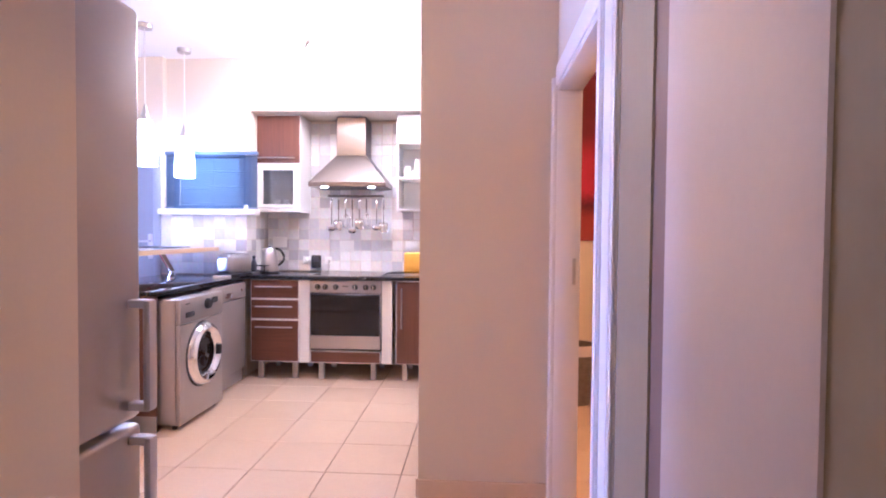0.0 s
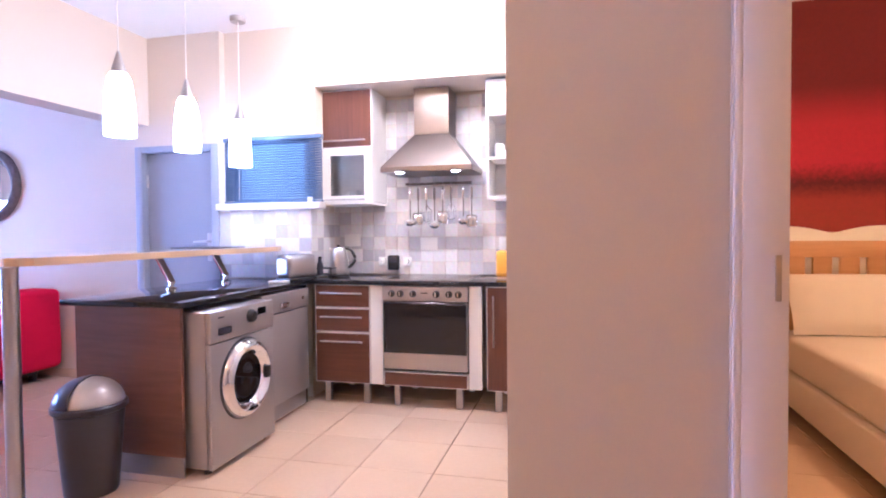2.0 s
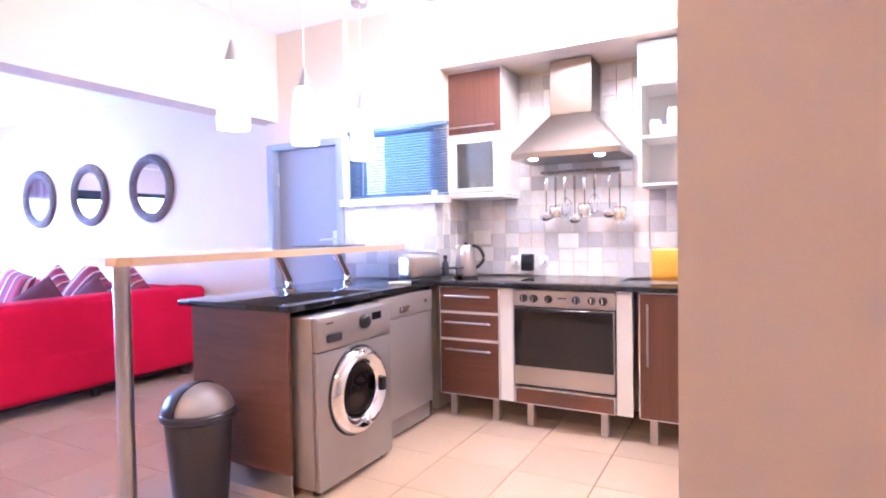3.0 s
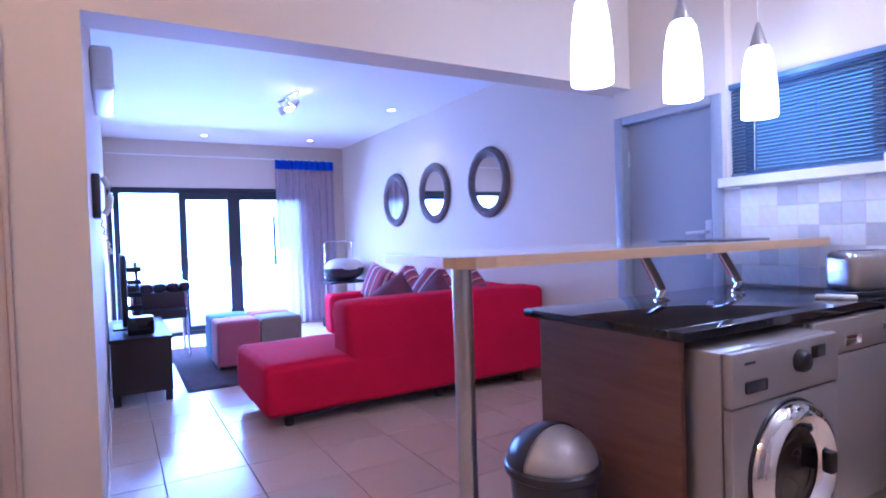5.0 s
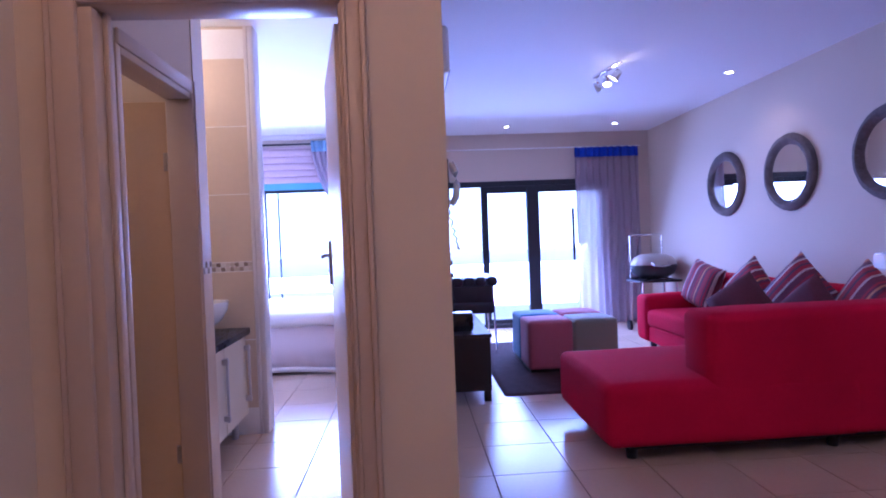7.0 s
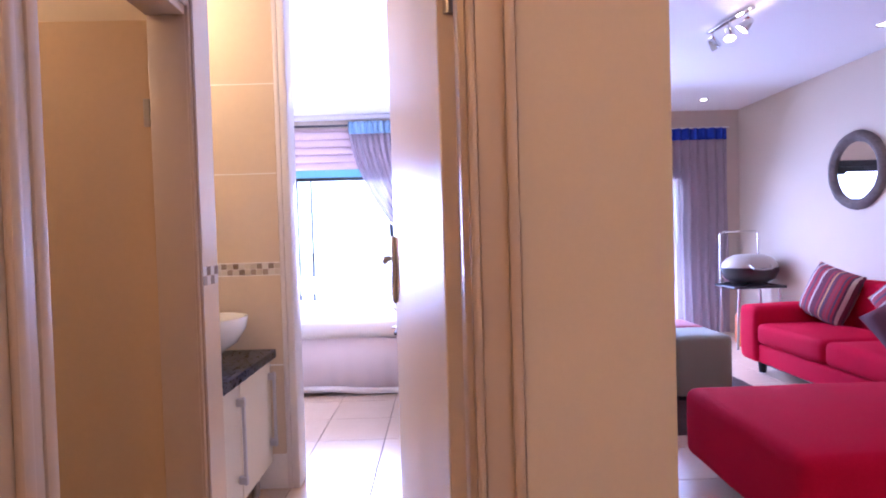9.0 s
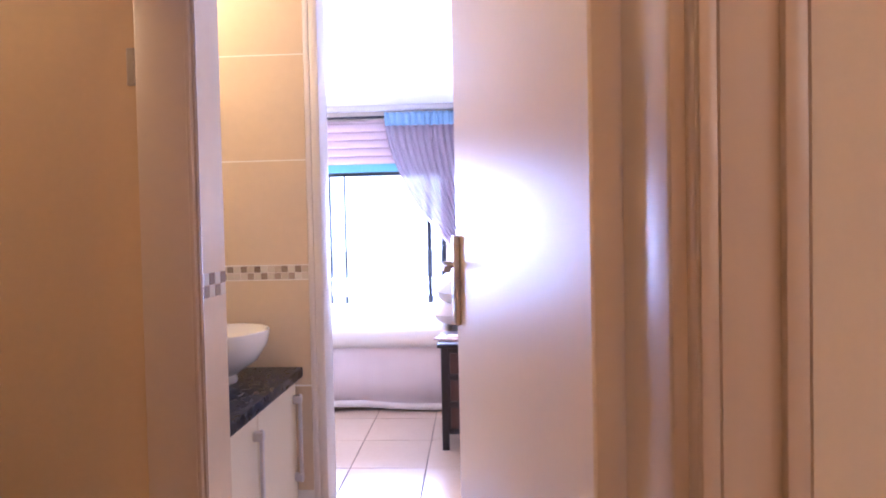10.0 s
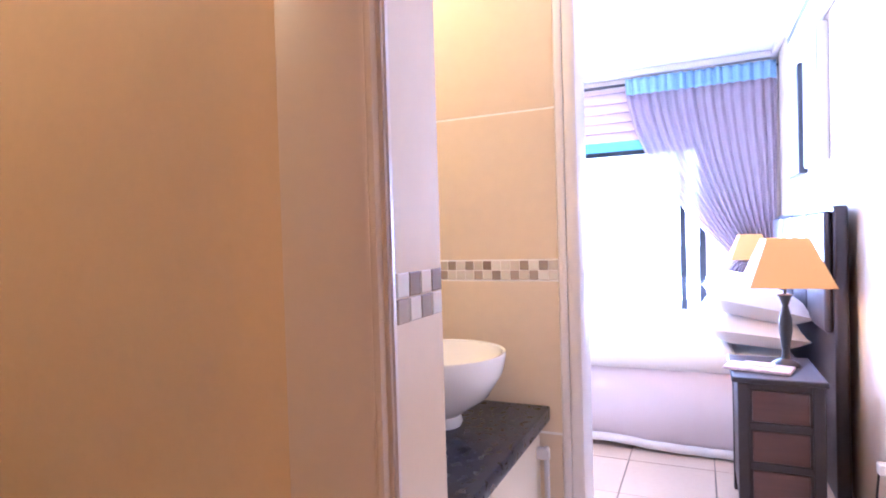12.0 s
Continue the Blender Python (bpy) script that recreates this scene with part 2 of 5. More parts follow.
def ramp_mat(name, stops, rough, source="random", scale=1.0, bump=0.05, axis=2, lo=0.0, hi=1.0, noise_amt=0.0, sheen=0.0, constant=True):
    """Colours taken from a ramp by the object's random number, by stripes or by a height gradient."""
    m = bpy.data.materials.new(name)
    m.use_nodes = True
    t = m.node_tree
    b = t.nodes["Principled BSDF"]
    b.inputs["Roughness"].default_value = rough
    b.inputs["Sheen Weight"].default_value = sheen
    cr = t.nodes.new("ShaderNodeValToRGB")
    cr.color_ramp.interpolation = "CONSTANT" if constant else "LINEAR"
    while len(cr.color_ramp.elements) < len(stops):
        cr.color_ramp.elements.new(0.5)
    for e, (p, c) in zip(cr.color_ramp.elements, stops):
        e.position, e.color = p, (*c, 1)
    tc = t.nodes.new("ShaderNodeTexCoord")
    nz = t.nodes.new("ShaderNodeTexNoise")
    nz.inputs["Scale"].default_value, nz.inputs["Detail"].default_value = 38, 3
    t.links.new(tc.outputs["Object"], nz.inputs["Vector"])
    if source == "random":
        oi = t.nodes.new("ShaderNodeObjectInfo")
        out = oi.outputs["Random"]
    else:
        sep = t.nodes.new("ShaderNodeSeparateXYZ")
        t.links.new(tc.outputs["Object"], sep.inputs[0])
        out = sep.outputs[axis]
        if source == "stripes":
            fl = t.nodes.new("ShaderNodeMath")
            fl.operation, fl.inputs[1].default_value = "MULTIPLY", scale
            t.links.new(out, fl.inputs[0])
            f2 = t.nodes.new("ShaderNodeMath")
            f2.operation = "FLOOR"
            t.links.new(fl.outputs[0], f2.inputs[0])
            wn1 = t.nodes.new("ShaderNodeTexWhiteNoise")
            wn1.noise_dimensions = "1D"
            t.links.new(f2.outputs[0], wn1.inputs["W"])
            out = wn1.outputs["Value"]
        else:
            mr = t.nodes.new("ShaderNodeMapRange")
            mr.inputs["From Min"].default_value, mr.inputs["From Max"].default_value = lo, hi
            t.links.new(out, mr.inputs["Value"])
            ad = t.nodes.new("ShaderNodeMath")
            ad.operation, ad.inputs[1].default_value = "MULTIPLY_ADD", noise_amt
            t.links.new(nz.outputs["Fac"], ad.inputs[0])
            t.links.new(mr.outputs[0], ad.inputs[2])
            out = ad.outputs[0]
    t.links.new(out, cr.inputs["Fac"])
    mx = t.nodes.new("ShaderNodeMix")
    mx.data_type, mx.blend_type = "RGBA", "MULTIPLY"
    mx.inputs["Factor"].default_value = 0.25
    t.links.new(cr.outputs["Color"], mx.inputs["A"])
    t.links.new(nz.outputs["Color"], mx.inputs["B"])
    t.links.new(mx.outputs["Result"], b.inputs["Base Color"])
    if bump:
        bp = t.nodes.new("ShaderNodeBump")
        bp.inputs["Strength"].default_value, bp.inputs["Distance"].default_value = bump, 0.004
        t.links.new(nz.outputs["Fac"], bp.inputs["Height"])
        t.links.new(bp.outputs[0], b.inputs["Normal"])
    return m


M_SPLASH = ramp_mat("mixed wall tile", [(0, (0.80, 0.78, 0.77)), (0.22, (0.66, 0.64, 0.66)), (0.45, (0.78, 0.71, 0.65)),
                                        (0.66, (0.84, 0.82, 0.80)), (0.84, (0.57, 0.55, 0.58))], 0.25)
M_MOSAICPALE = ramp_mat("pale mosaic tile", [(0, (0.74, 0.68, 0.60)), (0.5, (0.80, 0.76, 0.70)), (0.8, (0.66, 0.58, 0.49))], 0.2)
M_MOSAIC = ramp_mat("mosaic tile", [(0, (0.33, 0.27, 0.22)), (0.4, (0.26, 0.19, 0.15)), (0.7, (0.44, 0.36, 0.30))], 0.2)
M_WALNUT = wood("walnut laminate upright grain", (0.06, 0.022, 0.012), (0.19, 0.075, 0.042), 2)
M_WALNUTH = wood("walnut laminate level grain", (0.06, 0.022, 0.012), (0.19, 0.075, 0.042), 0)
M_DARKWOOD = wood("dark stained wood", (0.010, 0.007, 0.007), (0.034, 0.020, 0.016), 0, rough=0.48)
M_BARWOOD = wood("pale beech", (0.52, 0.36, 0.20), (0.68, 0.50, 0.31), 1, rough=0.4)
M_PINE = wood("honey pine", (0.42, 0.22, 0.07), (0.60, 0.36, 0.13), 0, rough=0.4)
M_GRANITE = mat("black granite", (0.022, 0.022, 0.025), 0.06, var=0.5, scale=60, grain=260, bump=0, coat=0.3)
M_SILVER = mat("silver appliance paint", (0.40, 0.37, 0.36), 0.3, metal=0.55, var=0.03, scale=2, grain=90, bump=0.02)
M_DARKGLASS = mat("dark oven glass", (0.012, 0.011, 0.012), 0.05, var=0.1, bump=0)
M_RED = mat("red sofa fabric", (0.58, 0.004, 0.040), 0.9, var=0.14, scale=5, grain=220, bump=0.35, sheen=0.0, spec=0.08)
M_RUG = mat("brown shaggy rug", (0.10, 0.06, 0.055), 0.95, var=0.4, scale=14, grain=160, bump=1.0, spec=0.1)
M_BINGREY = mat("dark grey plastic", (0.036, 0.034, 0.048), 0.3, var=0.06, bump=0.04)
M_SATIN = mat("satin aluminium", (0.58, 0.56, 0.58), 0.36, metal=0.25, var=0.03, bump=0.02)
M_BINLID = mat("silver plastic", (0.50, 0.48, 0.50), 0.36, metal=0.25, var=0.06, bump=0.02)
M_WICKER = mat("woven grey brown fibre", (0.17, 0.135, 0.12), 0.8, var=0.5, scale=30, grain=120, bump=1.0)
M_MIRROR = mat("mirror", (0.9, 0.9, 0.9), 0.02, metal=1.0, var=0.0, bump=0)
M_VOILE = mat("lilac grey curtain cloth", (0.52, 0.46, 0.50), 0.9, var=0.06, scale=6, grain=300, bump=0.2, sheen=0.3)
vt = M_VOILE.node_tree
tl, mx = vt.nodes.new("ShaderNodeBsdfTranslucent"), vt.nodes.new("ShaderNodeMixShader")
tl.inputs["Color"].default_value, mx.inputs[0].default_value = (0.76, 0.66, 0.74, 1), 0.55
vt.links.new(vt.nodes["Principled BSDF"].outputs[0], mx.inputs[1])
vt.links.new(tl.outputs[0], mx.inputs[2])
see, mx2 = vt.nodes.new("ShaderNodeBsdfTransparent"), vt.nodes.new("ShaderNodeMixShader")
mx2.inputs[0].default_value = 0.32
vt.links.new(mx.outputs[0], mx2.inputs[1])
vt.links.new(see.outputs[0], mx2.inputs[2])
vt.links.new(mx2.outputs[0], vt.nodes["Material Output"].inputs["Surface"])
M_BLUE = mat("royal blue curtain band", (0.015, 0.05, 0.42), 0.8, var=0.1, grain=250, bump=0.2)
M_PALEBLUE = mat("pale blue curtain band", (0.27, 0.42, 0.56), 0.85, var=0.1, grain=250, bump=0.2)
M_PINKBLIND = mat("pink roman blind cloth", (0.62, 0.46, 0.45), 0.9, var=0.05, grain=250, bump=0.15)
M_TEAL = mat("teal blind hem", (0.17, 0.42, 0.48), 0.9, var=0.05, grain=250, bump=0.15)
M_SLAT = mat("blue grey blind slat", (0.13, 0.18, 0.29), 0.4, metal=0.3, var=0.05, bump=0.02)
M_BEDLINEN = mat("cream bed linen", (0.74, 0.68, 0.62), 0.9, var=0.03, scale=5, grain=200, bump=0.25, sheen=0.2)
M_SKIRT = mat("pale pink bed valance", (0.66, 0.56, 0.54), 0.9, var=0.04, scale=5, grain=200, bump=0.2)
M_LEATHER = mat("dark brown leather", (0.035, 0.026, 0.03), 0.3, var=0.2, scale=8, grain=90, bump=0.3)
M_SHADE = mat("warm lampshade cloth", (0.50, 0.23, 0.06), 0.8, var=0.03, bump=0.05, emit=(1.0, 0.48, 0.13), strength=0.22)
M_PENDANT = mat("lit opal glass", (0.9, 0.9, 0.9), 0.3, var=0.0, bump=0, emit=(1.0, 0.93, 0.86), strength=6.0)
M_BULB = mat("lit bulb", (1, 1, 1), 0.3, var=0.0, bump=0, emit=(1.0, 0.80, 0.55), strength=30.0)
M_CERAMIC = mat("white ceramic", (0.84, 0.82, 0.78), 0.08, var=0.01, bump=0, coat=0.4)
M_BATHTILE = mat("cream bathroom tile", (0.70, 0.58, 0.42), 0.2, var=0.05, scale=3, grain=30, bump=0.03, rnd=0.2)
M_BATHGROUT = mat("white tile joint", (0.86, 0.84, 0.80), 0.8, var=0.05)
M_YELLOW = mat("yellow enamel", (0.80, 0.42, 0.02), 0.3, var=0.04, bump=0.02)
M_BROWNDOOR = mat("caramel painted door", (0.58, 0.42, 0.25), 0.35, var=0.04, scale=2, grain=60, bump=0.04)
M_LILACDOOR = mat("pale painted door", (0.64, 0.55, 0.52), 0.6, var=0.03, scale=2, grain=60, bump=0.04, spec=0.2)
M_OTT_PINK = mat("pink felt", (0.50, 0.14, 0.20), 0.9, var=0.06, grain=220, bump=0.3, sheen=0.3)
M_OTT_BLUE = mat("blue felt", (0.05, 0.20, 0.42), 0.9, var=0.06, grain=220, bump=0.3, sheen=0.3)
M_OTT_GREY = mat("stone felt", (0.30, 0.30, 0.24), 0.9, var=0.06, grain=220, bump=0.3, sheen=0.3)
M_OTT_RED = mat("rose felt", (0.45, 0.05, 0.11), 0.9, var=0.06, grain=220, bump=0.3, sheen=0.3)
M_STRIPE = ramp_mat("striped weave", [(0, (0.16, 0.02, 0.05)), (0.22, (0.62, 0.50, 0.46)), (0.42, (0.36, 0.015, 0.04)),
                                      (0.62, (0.10, 0.04, 0.08)), (0.80, (0.60, 0.26, 0.12)), (0.9, (0.30, 0.03, 0.06))], 0.9, "stripes", 62, 0.3, axis=0, sheen=0.2)
M_DUSK = mat("dark plum weave", (0.13, 0.03, 0.045), 0.9, var=0.35, scale=25, grain=150, bump=0.3, stretch=(1, 1, 4))
M_BATIK = ramp_mat("red batik cloth", [(0, (0.30, 0.035, 0.012)), (0.17, (0.30, 0.03, 0.012)), (0.24, (0.09, 0.004, 0.01)), (0.33, (0.42, 0.012, 0.025)),
                                       (0.5, (0.40, 0.012, 0.02)), (0.66, (0.15, 0.008, 0.01)), (1.0, (0.15, 0.012, 0.01))], 0.85, "height", lo=0.0, hi=1.55,
                   noise_amt=0.06, constant=False, bump=0.3)
M_ORANGE = mat("orange gas bottle paint", (0.55, 0.12, 0.02), 0.4, var=0.08, bump=0.05)
M_PAPER = mat("printed paper", (0.55, 0.42, 0.40), 0.5, var=0.35, scale=30, grain=60, bump=0)
M_INK = mat("sepia print", (0.50, 0.48, 0.46), 0.5, var=0.8, scale=7, grain=12, bump=0, color2=(0.05, 0.05, 0.07))

# ---- doors, frames and windows ----


def door_frame(name, rows, material, label):
    ob = thing(name, label, "door frame", kind="structure")
    for kind, r in rows:
        part(kind, boxes(r, bev=0.006, seg=2), material, ob)
    return ob


def lever_handle(parent, m, flip=1, material=M_CHROME):
    """Long plate with a lever, plate in the local xz plane, lever along local x."""
    bm = boxes((-0.022, 0.022, -0.008, 0, -0.11, 0.11), bev=0.006, seg=2)
    tube(bm, (0, -0.004, 0.045), (0, -0.055, 0.045), 0.009)
    tube(bm, (0, -0.05, 0.045), (0.115 * flip, -0.05, 0.04), 0.009, 0.007)
    bmesh.ops.transform(bm, matrix=m, verts=bm.verts)
    return part("handle", bm, material, parent, "satin chrome lever handle on a long plate")


# front door in the north wall
d1 = thing("door_1", "closed grey painted flush front door in a grey frame", "door", kind="structure")
part("leaf", boxes((-3.41, -2.78, 4.735, 4.775, 0.01, 1.87), bev=0.004), M_GREYDOOR, d1)
for r in ((-3.475, -3.41, 4.672, 4.78, 0, 1.92), (-2.78, -2.715, 4.672, 4.78, 0, 1.92), (-3.41, -2.78, 4.672, 4.78, 1.87, 1.92)):
    part("jamb", boxes(r, bev=0.006, seg=2), M_GREYDOOR, d1)
part("backing", boxes((-3.45, -2.74, 4.785, 4.80, 0, 1.9)), M_GREYDOOR, d1)
lever_handle(d1, pose(-2.84, 4.735, 1.12), -1, M_SATIN)
for z in (0.3, 1.6):
    part("hinge", tube(bmesh.new(), (-3.405, 4.73, z), (-3.405, 4.73, z + 0.1), 0.008), M_STEEL, d1)

# red bedroom doorway in the hall's east wall
door_frame("door_2", [
    ("jamb", (0.413, 0.527, 2.488, 2.528, 0, 1.95)), ("jamb", (0.413, 0.527, 1.537, 1.56, 0, 1.95)), ("head", (0.413, 0.527, 1.56, 2.488, 1.91, 1.95)),
    ("architrave", (0.403, 0.42, 1.325, 1.545, 0, 2.02)), ("architrave", (0.393, 0.42, 2.49, 2.528, 0, 1.97)), ("head_trim", (0.405, 0.42, 1.545, 2.49, 1.93, 2.02)),
    ("bead", (0.395, 0.404, 1.325, 1.35, 0, 2.03)), ("bead", (0.397, 0.404, 1.365, 1.378, 0, 2.03)), ("bead", (0.397, 0.404, 1.48, 1.49, 0, 2.03)), ("bead", (0.393, 0.404, 1.505, 1.537, 0, 2.03)), ("bead", (0.388, 0.394, 2.497, 2.507, 0, 1.97))], M_TRIM, "white painted doorway with moulded architrave, door open")
part("strike_plate", boxes((0.492, 0.507, 2.485, 2.488, 1.03, 1.15), bev=0.001), M_STEEL, bpy.data.objects["door_2"])
# linen cupboard door beside it
d3 = thing("door_3", "closed pale painted cupboard door in the hall wall", "door", kind="structure")
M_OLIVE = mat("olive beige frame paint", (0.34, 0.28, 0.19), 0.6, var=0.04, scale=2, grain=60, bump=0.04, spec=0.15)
# shade of the gap beside the cupboard door, put in as brown colour
M_GAPSHADE = mat("brown gap shade", (0.26, 0.18, 0.15), 0.6, var=0.04, scale=2, grain=60, bump=0.04, spec=0.15)
part("leaf", boxes((0.405, 0.418, 0.47, 0.95, 0.01, 2.3)), M_LILACDOOR, d3)
part("frame", boxes((0.411, 0.419, 1.06, 1.323, 0, 2.3)), M_OLIVE, d3, "olive beige painted frame")
part("rebate", boxes((0.416, 0.4195, 0.95, 1.06, 0, 2.3)), M_GAPSHADE, d3, "brown strip standing in for the shadow gap beside the door")
part("frame", boxes((0.411, 0.419, 0.2, 0.47, 0, 2.3)), M_OLIVE, d3, "olive beige painted frame")
# doorway from the hall to the bedroom passage
door_frame("door_4", [
    ("jamb", (-3.465, -3.335, 0.602, 0.652, 0, 1.955)), ("jamb", (-3.465, -3.335, 1.394, 1.438, 0, 1.955)), ("head", (-3.465, -3.335, 0.602, 1.438, 1.957, 2.0)),
    ("architrave", (-3.34, -3.318, 0.52, 0.61, 0, 2.0)), ("architrave", (-3.34, -3.318, 1.405, 1.48, 0, 2.0)), ("head_trim", (-3.34, -3.32, 0.61, 1.405, 1.96, 2.0)),
    ("bead", (-3.318, -3.311, 1.405, 1.42, 0, 2.0)), ("bead", (-3.318, -3.311, 1.462, 1.48, 0, 2.0)), ("bead", (-3.318, -3.311, 0.52, 0.538, 0, 2.0)),
    ("stop", (-3.42, -3.39, 0.652, 0.67, 0, 1.955))], M_FRAME, "beige painted steel door frame")
leaf = thing("bedroom_door", "cream painted flush door standing open into the passage", "door", pose(-3.47, 1.385, 0, 0, 0, 190.8), kind="")
part("leaf", boxes((0.0, 0.79, -0.02, 0.02, 0.012, 1.94), bev=0.003), M_DOOR, leaf)
for sgn in (1, -1):
    bm = boxes((0.735, 0.78, 0.02, 0.034, 1.01, 1.215), bev=0.006, seg=2)
    tube(bm, (0.758, 0.024, 1.147), (0.758, 0.066, 1.147), 0.008)
    tube(bm, (0.765, 0.062, 1.147), (0.655, 0.062, 1.143), 0.009, 0.008)
    if sgn < 0:
        bmesh.ops.scale(bm, vec=(1, -1, 1), verts=bm.verts)
    h = part("handle", bm, M_SATIN, leaf, "satin aluminium lever handle on a long plate")
    bm = bmesh.new()
    tube(bm, (0.758, 0.031 * sgn, 1.075), (0.758, 0.036 * sgn, 1.075), 0.005)
    part("keyhole", bm, M_BLACK, h)
for z in (0.25, 1.6):
    part("hinge", tube(bmesh.new(), (0.0, 0.0, z), (0.0, 0.0, z + 0.1), 0.009), M_STEEL, leaf)
# bathroom doorway in the passage
door_frame("door_5", [
    ("jamb", (-4.125, -4.096, 0.545, 0.657, 0, 1.90)), ("jamb", (-3.495, -3.463, 0.545, 0.657, 0, 1.90)), ("head", (-4.096, -3.495, 0.545, 0.657, 1.86, 1.90)),
    ("architrave", (-4.137, -4.098, 0.65, 0.664, 0, 1.94)), ("head_trim", (-4.098, -3.465, 0.65, 0.666, 1.885, 1.94)),
    ("bead", (-4.118, -4.108, 0.663, 0.668, 0, 1.94))],
    M_FRAME, "beige painted steel door frame of the bathroom")
part("strike_plate", boxes((-3.498, -3.4955, 0.58, 0.60, 1.04, 1.14), bev=0.001), M_STEEL, bpy.data.objects["door_5"])
leaf2 = thing("bathroom_door", "caramel painted flush door standing open inside the bathroom", "door", pose(-4.150, 0.541, 0, 0, 0, -88))
part("leaf", boxes((0.0, 0.74, 0.0, 0.04, 0.012, 1.855), bev=0.003), M_BROWNDOOR, leaf2)
for z in (0.25, 1.55):
    part("hinge", boxes((0.002, 0.02, 0.038, 0.044, z, z + 0.08), bev=0.002), M_STEEL, leaf2)
part("handle", tube(tube(bmesh.new(), (0.69, 0.04, 1.02), (0.69, 0.075, 1.02), 0.009), (0.69, 0.07, 1.02), (0.61, 0.07, 1.02), 0.009), M_STEEL, leaf2)
# end of the bathroom wall, cased
door_frame("bedroom_opening", [("architrave", (-5.34, -5.205, 0.612, 0.648, 0, 2.6)), ("trim", (-5.2135, -5.2045, 0.588, 0.612, 0, 2.6))], M_TRIM, "white painted casing at the wall end")

# skirtings
for r in ((-0.212, 0.40, 2.518, 2.53, 0, 0.09), (-0.224, -0.212, 2.53, 2.66, 0, 0.09), (WW, -3.48, LN - 0.012, LN, 0, 0.07), (WW, -3.34, 1.72, 1.732, 0, 0.07), (-3.34, -3.328, 1.482, 1.732, 0, 0.07), (-3.34, -3.328, 0.42, 0.518, 0, 0.07)):
    structure("baseboard", boxes(r, bev=0.002), M_TILE, "cream tile skirting", "skirting")

# sliding door in the window wall
sl = thing("window_1", "dark aluminium sliding glass door to a bright terrace", "sliding door", kind="structure")
for r in ((1.74, 4.2, 0.0, 0.05), (1.74, 4.2, 1.86, 1.93)):
    part("rail", boxes((-9.02, -8.90, r[0], r[1], r[2], r[3]), bev=0.004), M_DARKFRAME, sl)
for y0, y1 in ((1.74, 1.79), (1.80, 1.87), (2.545, 2.63), (3.15, 3.31), (4.14, 4.2)):
    part("stile", boxes((-9.0, -8.91, y0, y1, 0.05, 1.86), bev=0.004), M_DARKFRAME, sl)
for y0, y1 in ((2.63, 3.15), (3.31, 4.14)):
    for z0, z1 in ((0.05, 0.11), (1.775, 1.86)):
        part("sash_rail", boxes((-8.98, -8.92, y0, y1, z0, z1), bev=0.004), M_DARKFRAME, sl)
for y0, y1 in ((1.87, 2.545), (2.63, 3.15), (3.31, 4.14)):
    pane = part("pane", boxes((-8.955, -8.95, y0, y1, 0.05, 1.86)), M_GLASS, sl, smooth=False)
    pane.visible_shadow = False
part("pull", boxes((-8.91, -8.88, 3.74, 3.77, 0.85, 1.55), bev=0.005), M_DARKFRAME, sl)
# bedroom window
bw = thing("window_2", "dark aluminium bedroom window facing bright daylight", "window", kind="structure")
for r in ((-1.2, 1.0, 0.42, 0.47), (-1.2, 1.0, 1.87, 1.92)):
    part("rail", boxes((-9.0, -8.93, *r), bev=0.004), M_DARKFRAME, bw)
for y0, y1 in ((-1.2, -1.15), (-0.29, -0.235), (-0.09, -0.075), (0.80, 0.845), (0.95, 1.0)):
    part("stile", boxes((-8.99, -8.94, y0, y1, 0.47, 1.87), bev=0.003), M_DARKFRAME, bw)
for y0, y1 in ((-1.15, -0.29), (-0.235, 0.80), (0.845, 0.95)):
    pane = part("pane", boxes((-8.965, -8.96, y0, y1, 0.47, 1.87)), M_GLASS, bw, smooth=False)
    pane.visible_shadow = False
part("sill", boxes((-8.94, -8.84, -1.25, 1.05, 0.39, 0.42), bev=0.005), M_TRIM, bw)
# kitchen window
kw = thing("window_3", "kitchen window over the tiled ledge", "window", kind="structure")
for r in ((-2.66, -1.98, 1.45, 1.49), (-2.66, -1.98, 1.91, 1.95)):
    part("rail", boxes((r[0], r[1], 4.80, 4.85, r[2], r[3]), bev=0.004), M_DARKFRAME, kw)
for x0 in (-2.66, -2.02):
    part("stile", boxes((x0, x0 + 0.04, 4.80, 4.85, 1.49, 1.91), bev=0.004), M_DARKFRAME, kw)
pane = part("pane", boxes((-2.62, -2.02, 4.825, 4.83, 1.49, 1.91)), M_GLASS, kw, smooth=False)
pane.visible_shadow = False
structure("window_ledge", boxes((-2.73, -1.86, 4.652, 4.76, 1.402, 1.452), bev=0.004), M_TRIM, "white ledge over the tiled wall", "ledge")
bl = thing("venetian_blind", "blue grey venetian blind lowered over the kitchen window", "blind")
part("headrail", boxes((-2.69, -1.862, 4.70, 4.745, 1.925, 1.955), bev=0.004), M_SLAT, bl)
part("bottom_rail", boxes((-2.69, -1.862, 4.71, 4.735, 1.456, 1.47), bev=0.003), M_SLAT, bl)
bm = boxes((-2.685, -1.866, -0.0125, 0.0125, -0.0006, 0.0006))
slat_mesh = mesh_of("slat", bm, M_SLAT)
for i in range(24):
    s = new("slat", slat_mesh)
    s.parent = bl
    s.matrix_world = pose(0, 4.722, 1.482 + i * 0.0187, 45)
for x in (-2.58, -2.25, -1.92):
    part("cord", tube(bmesh.new(), (x, 4.708, 1.47), (x, 4.708, 1.93), 0.0012, seg=6), M_SLAT, bl)
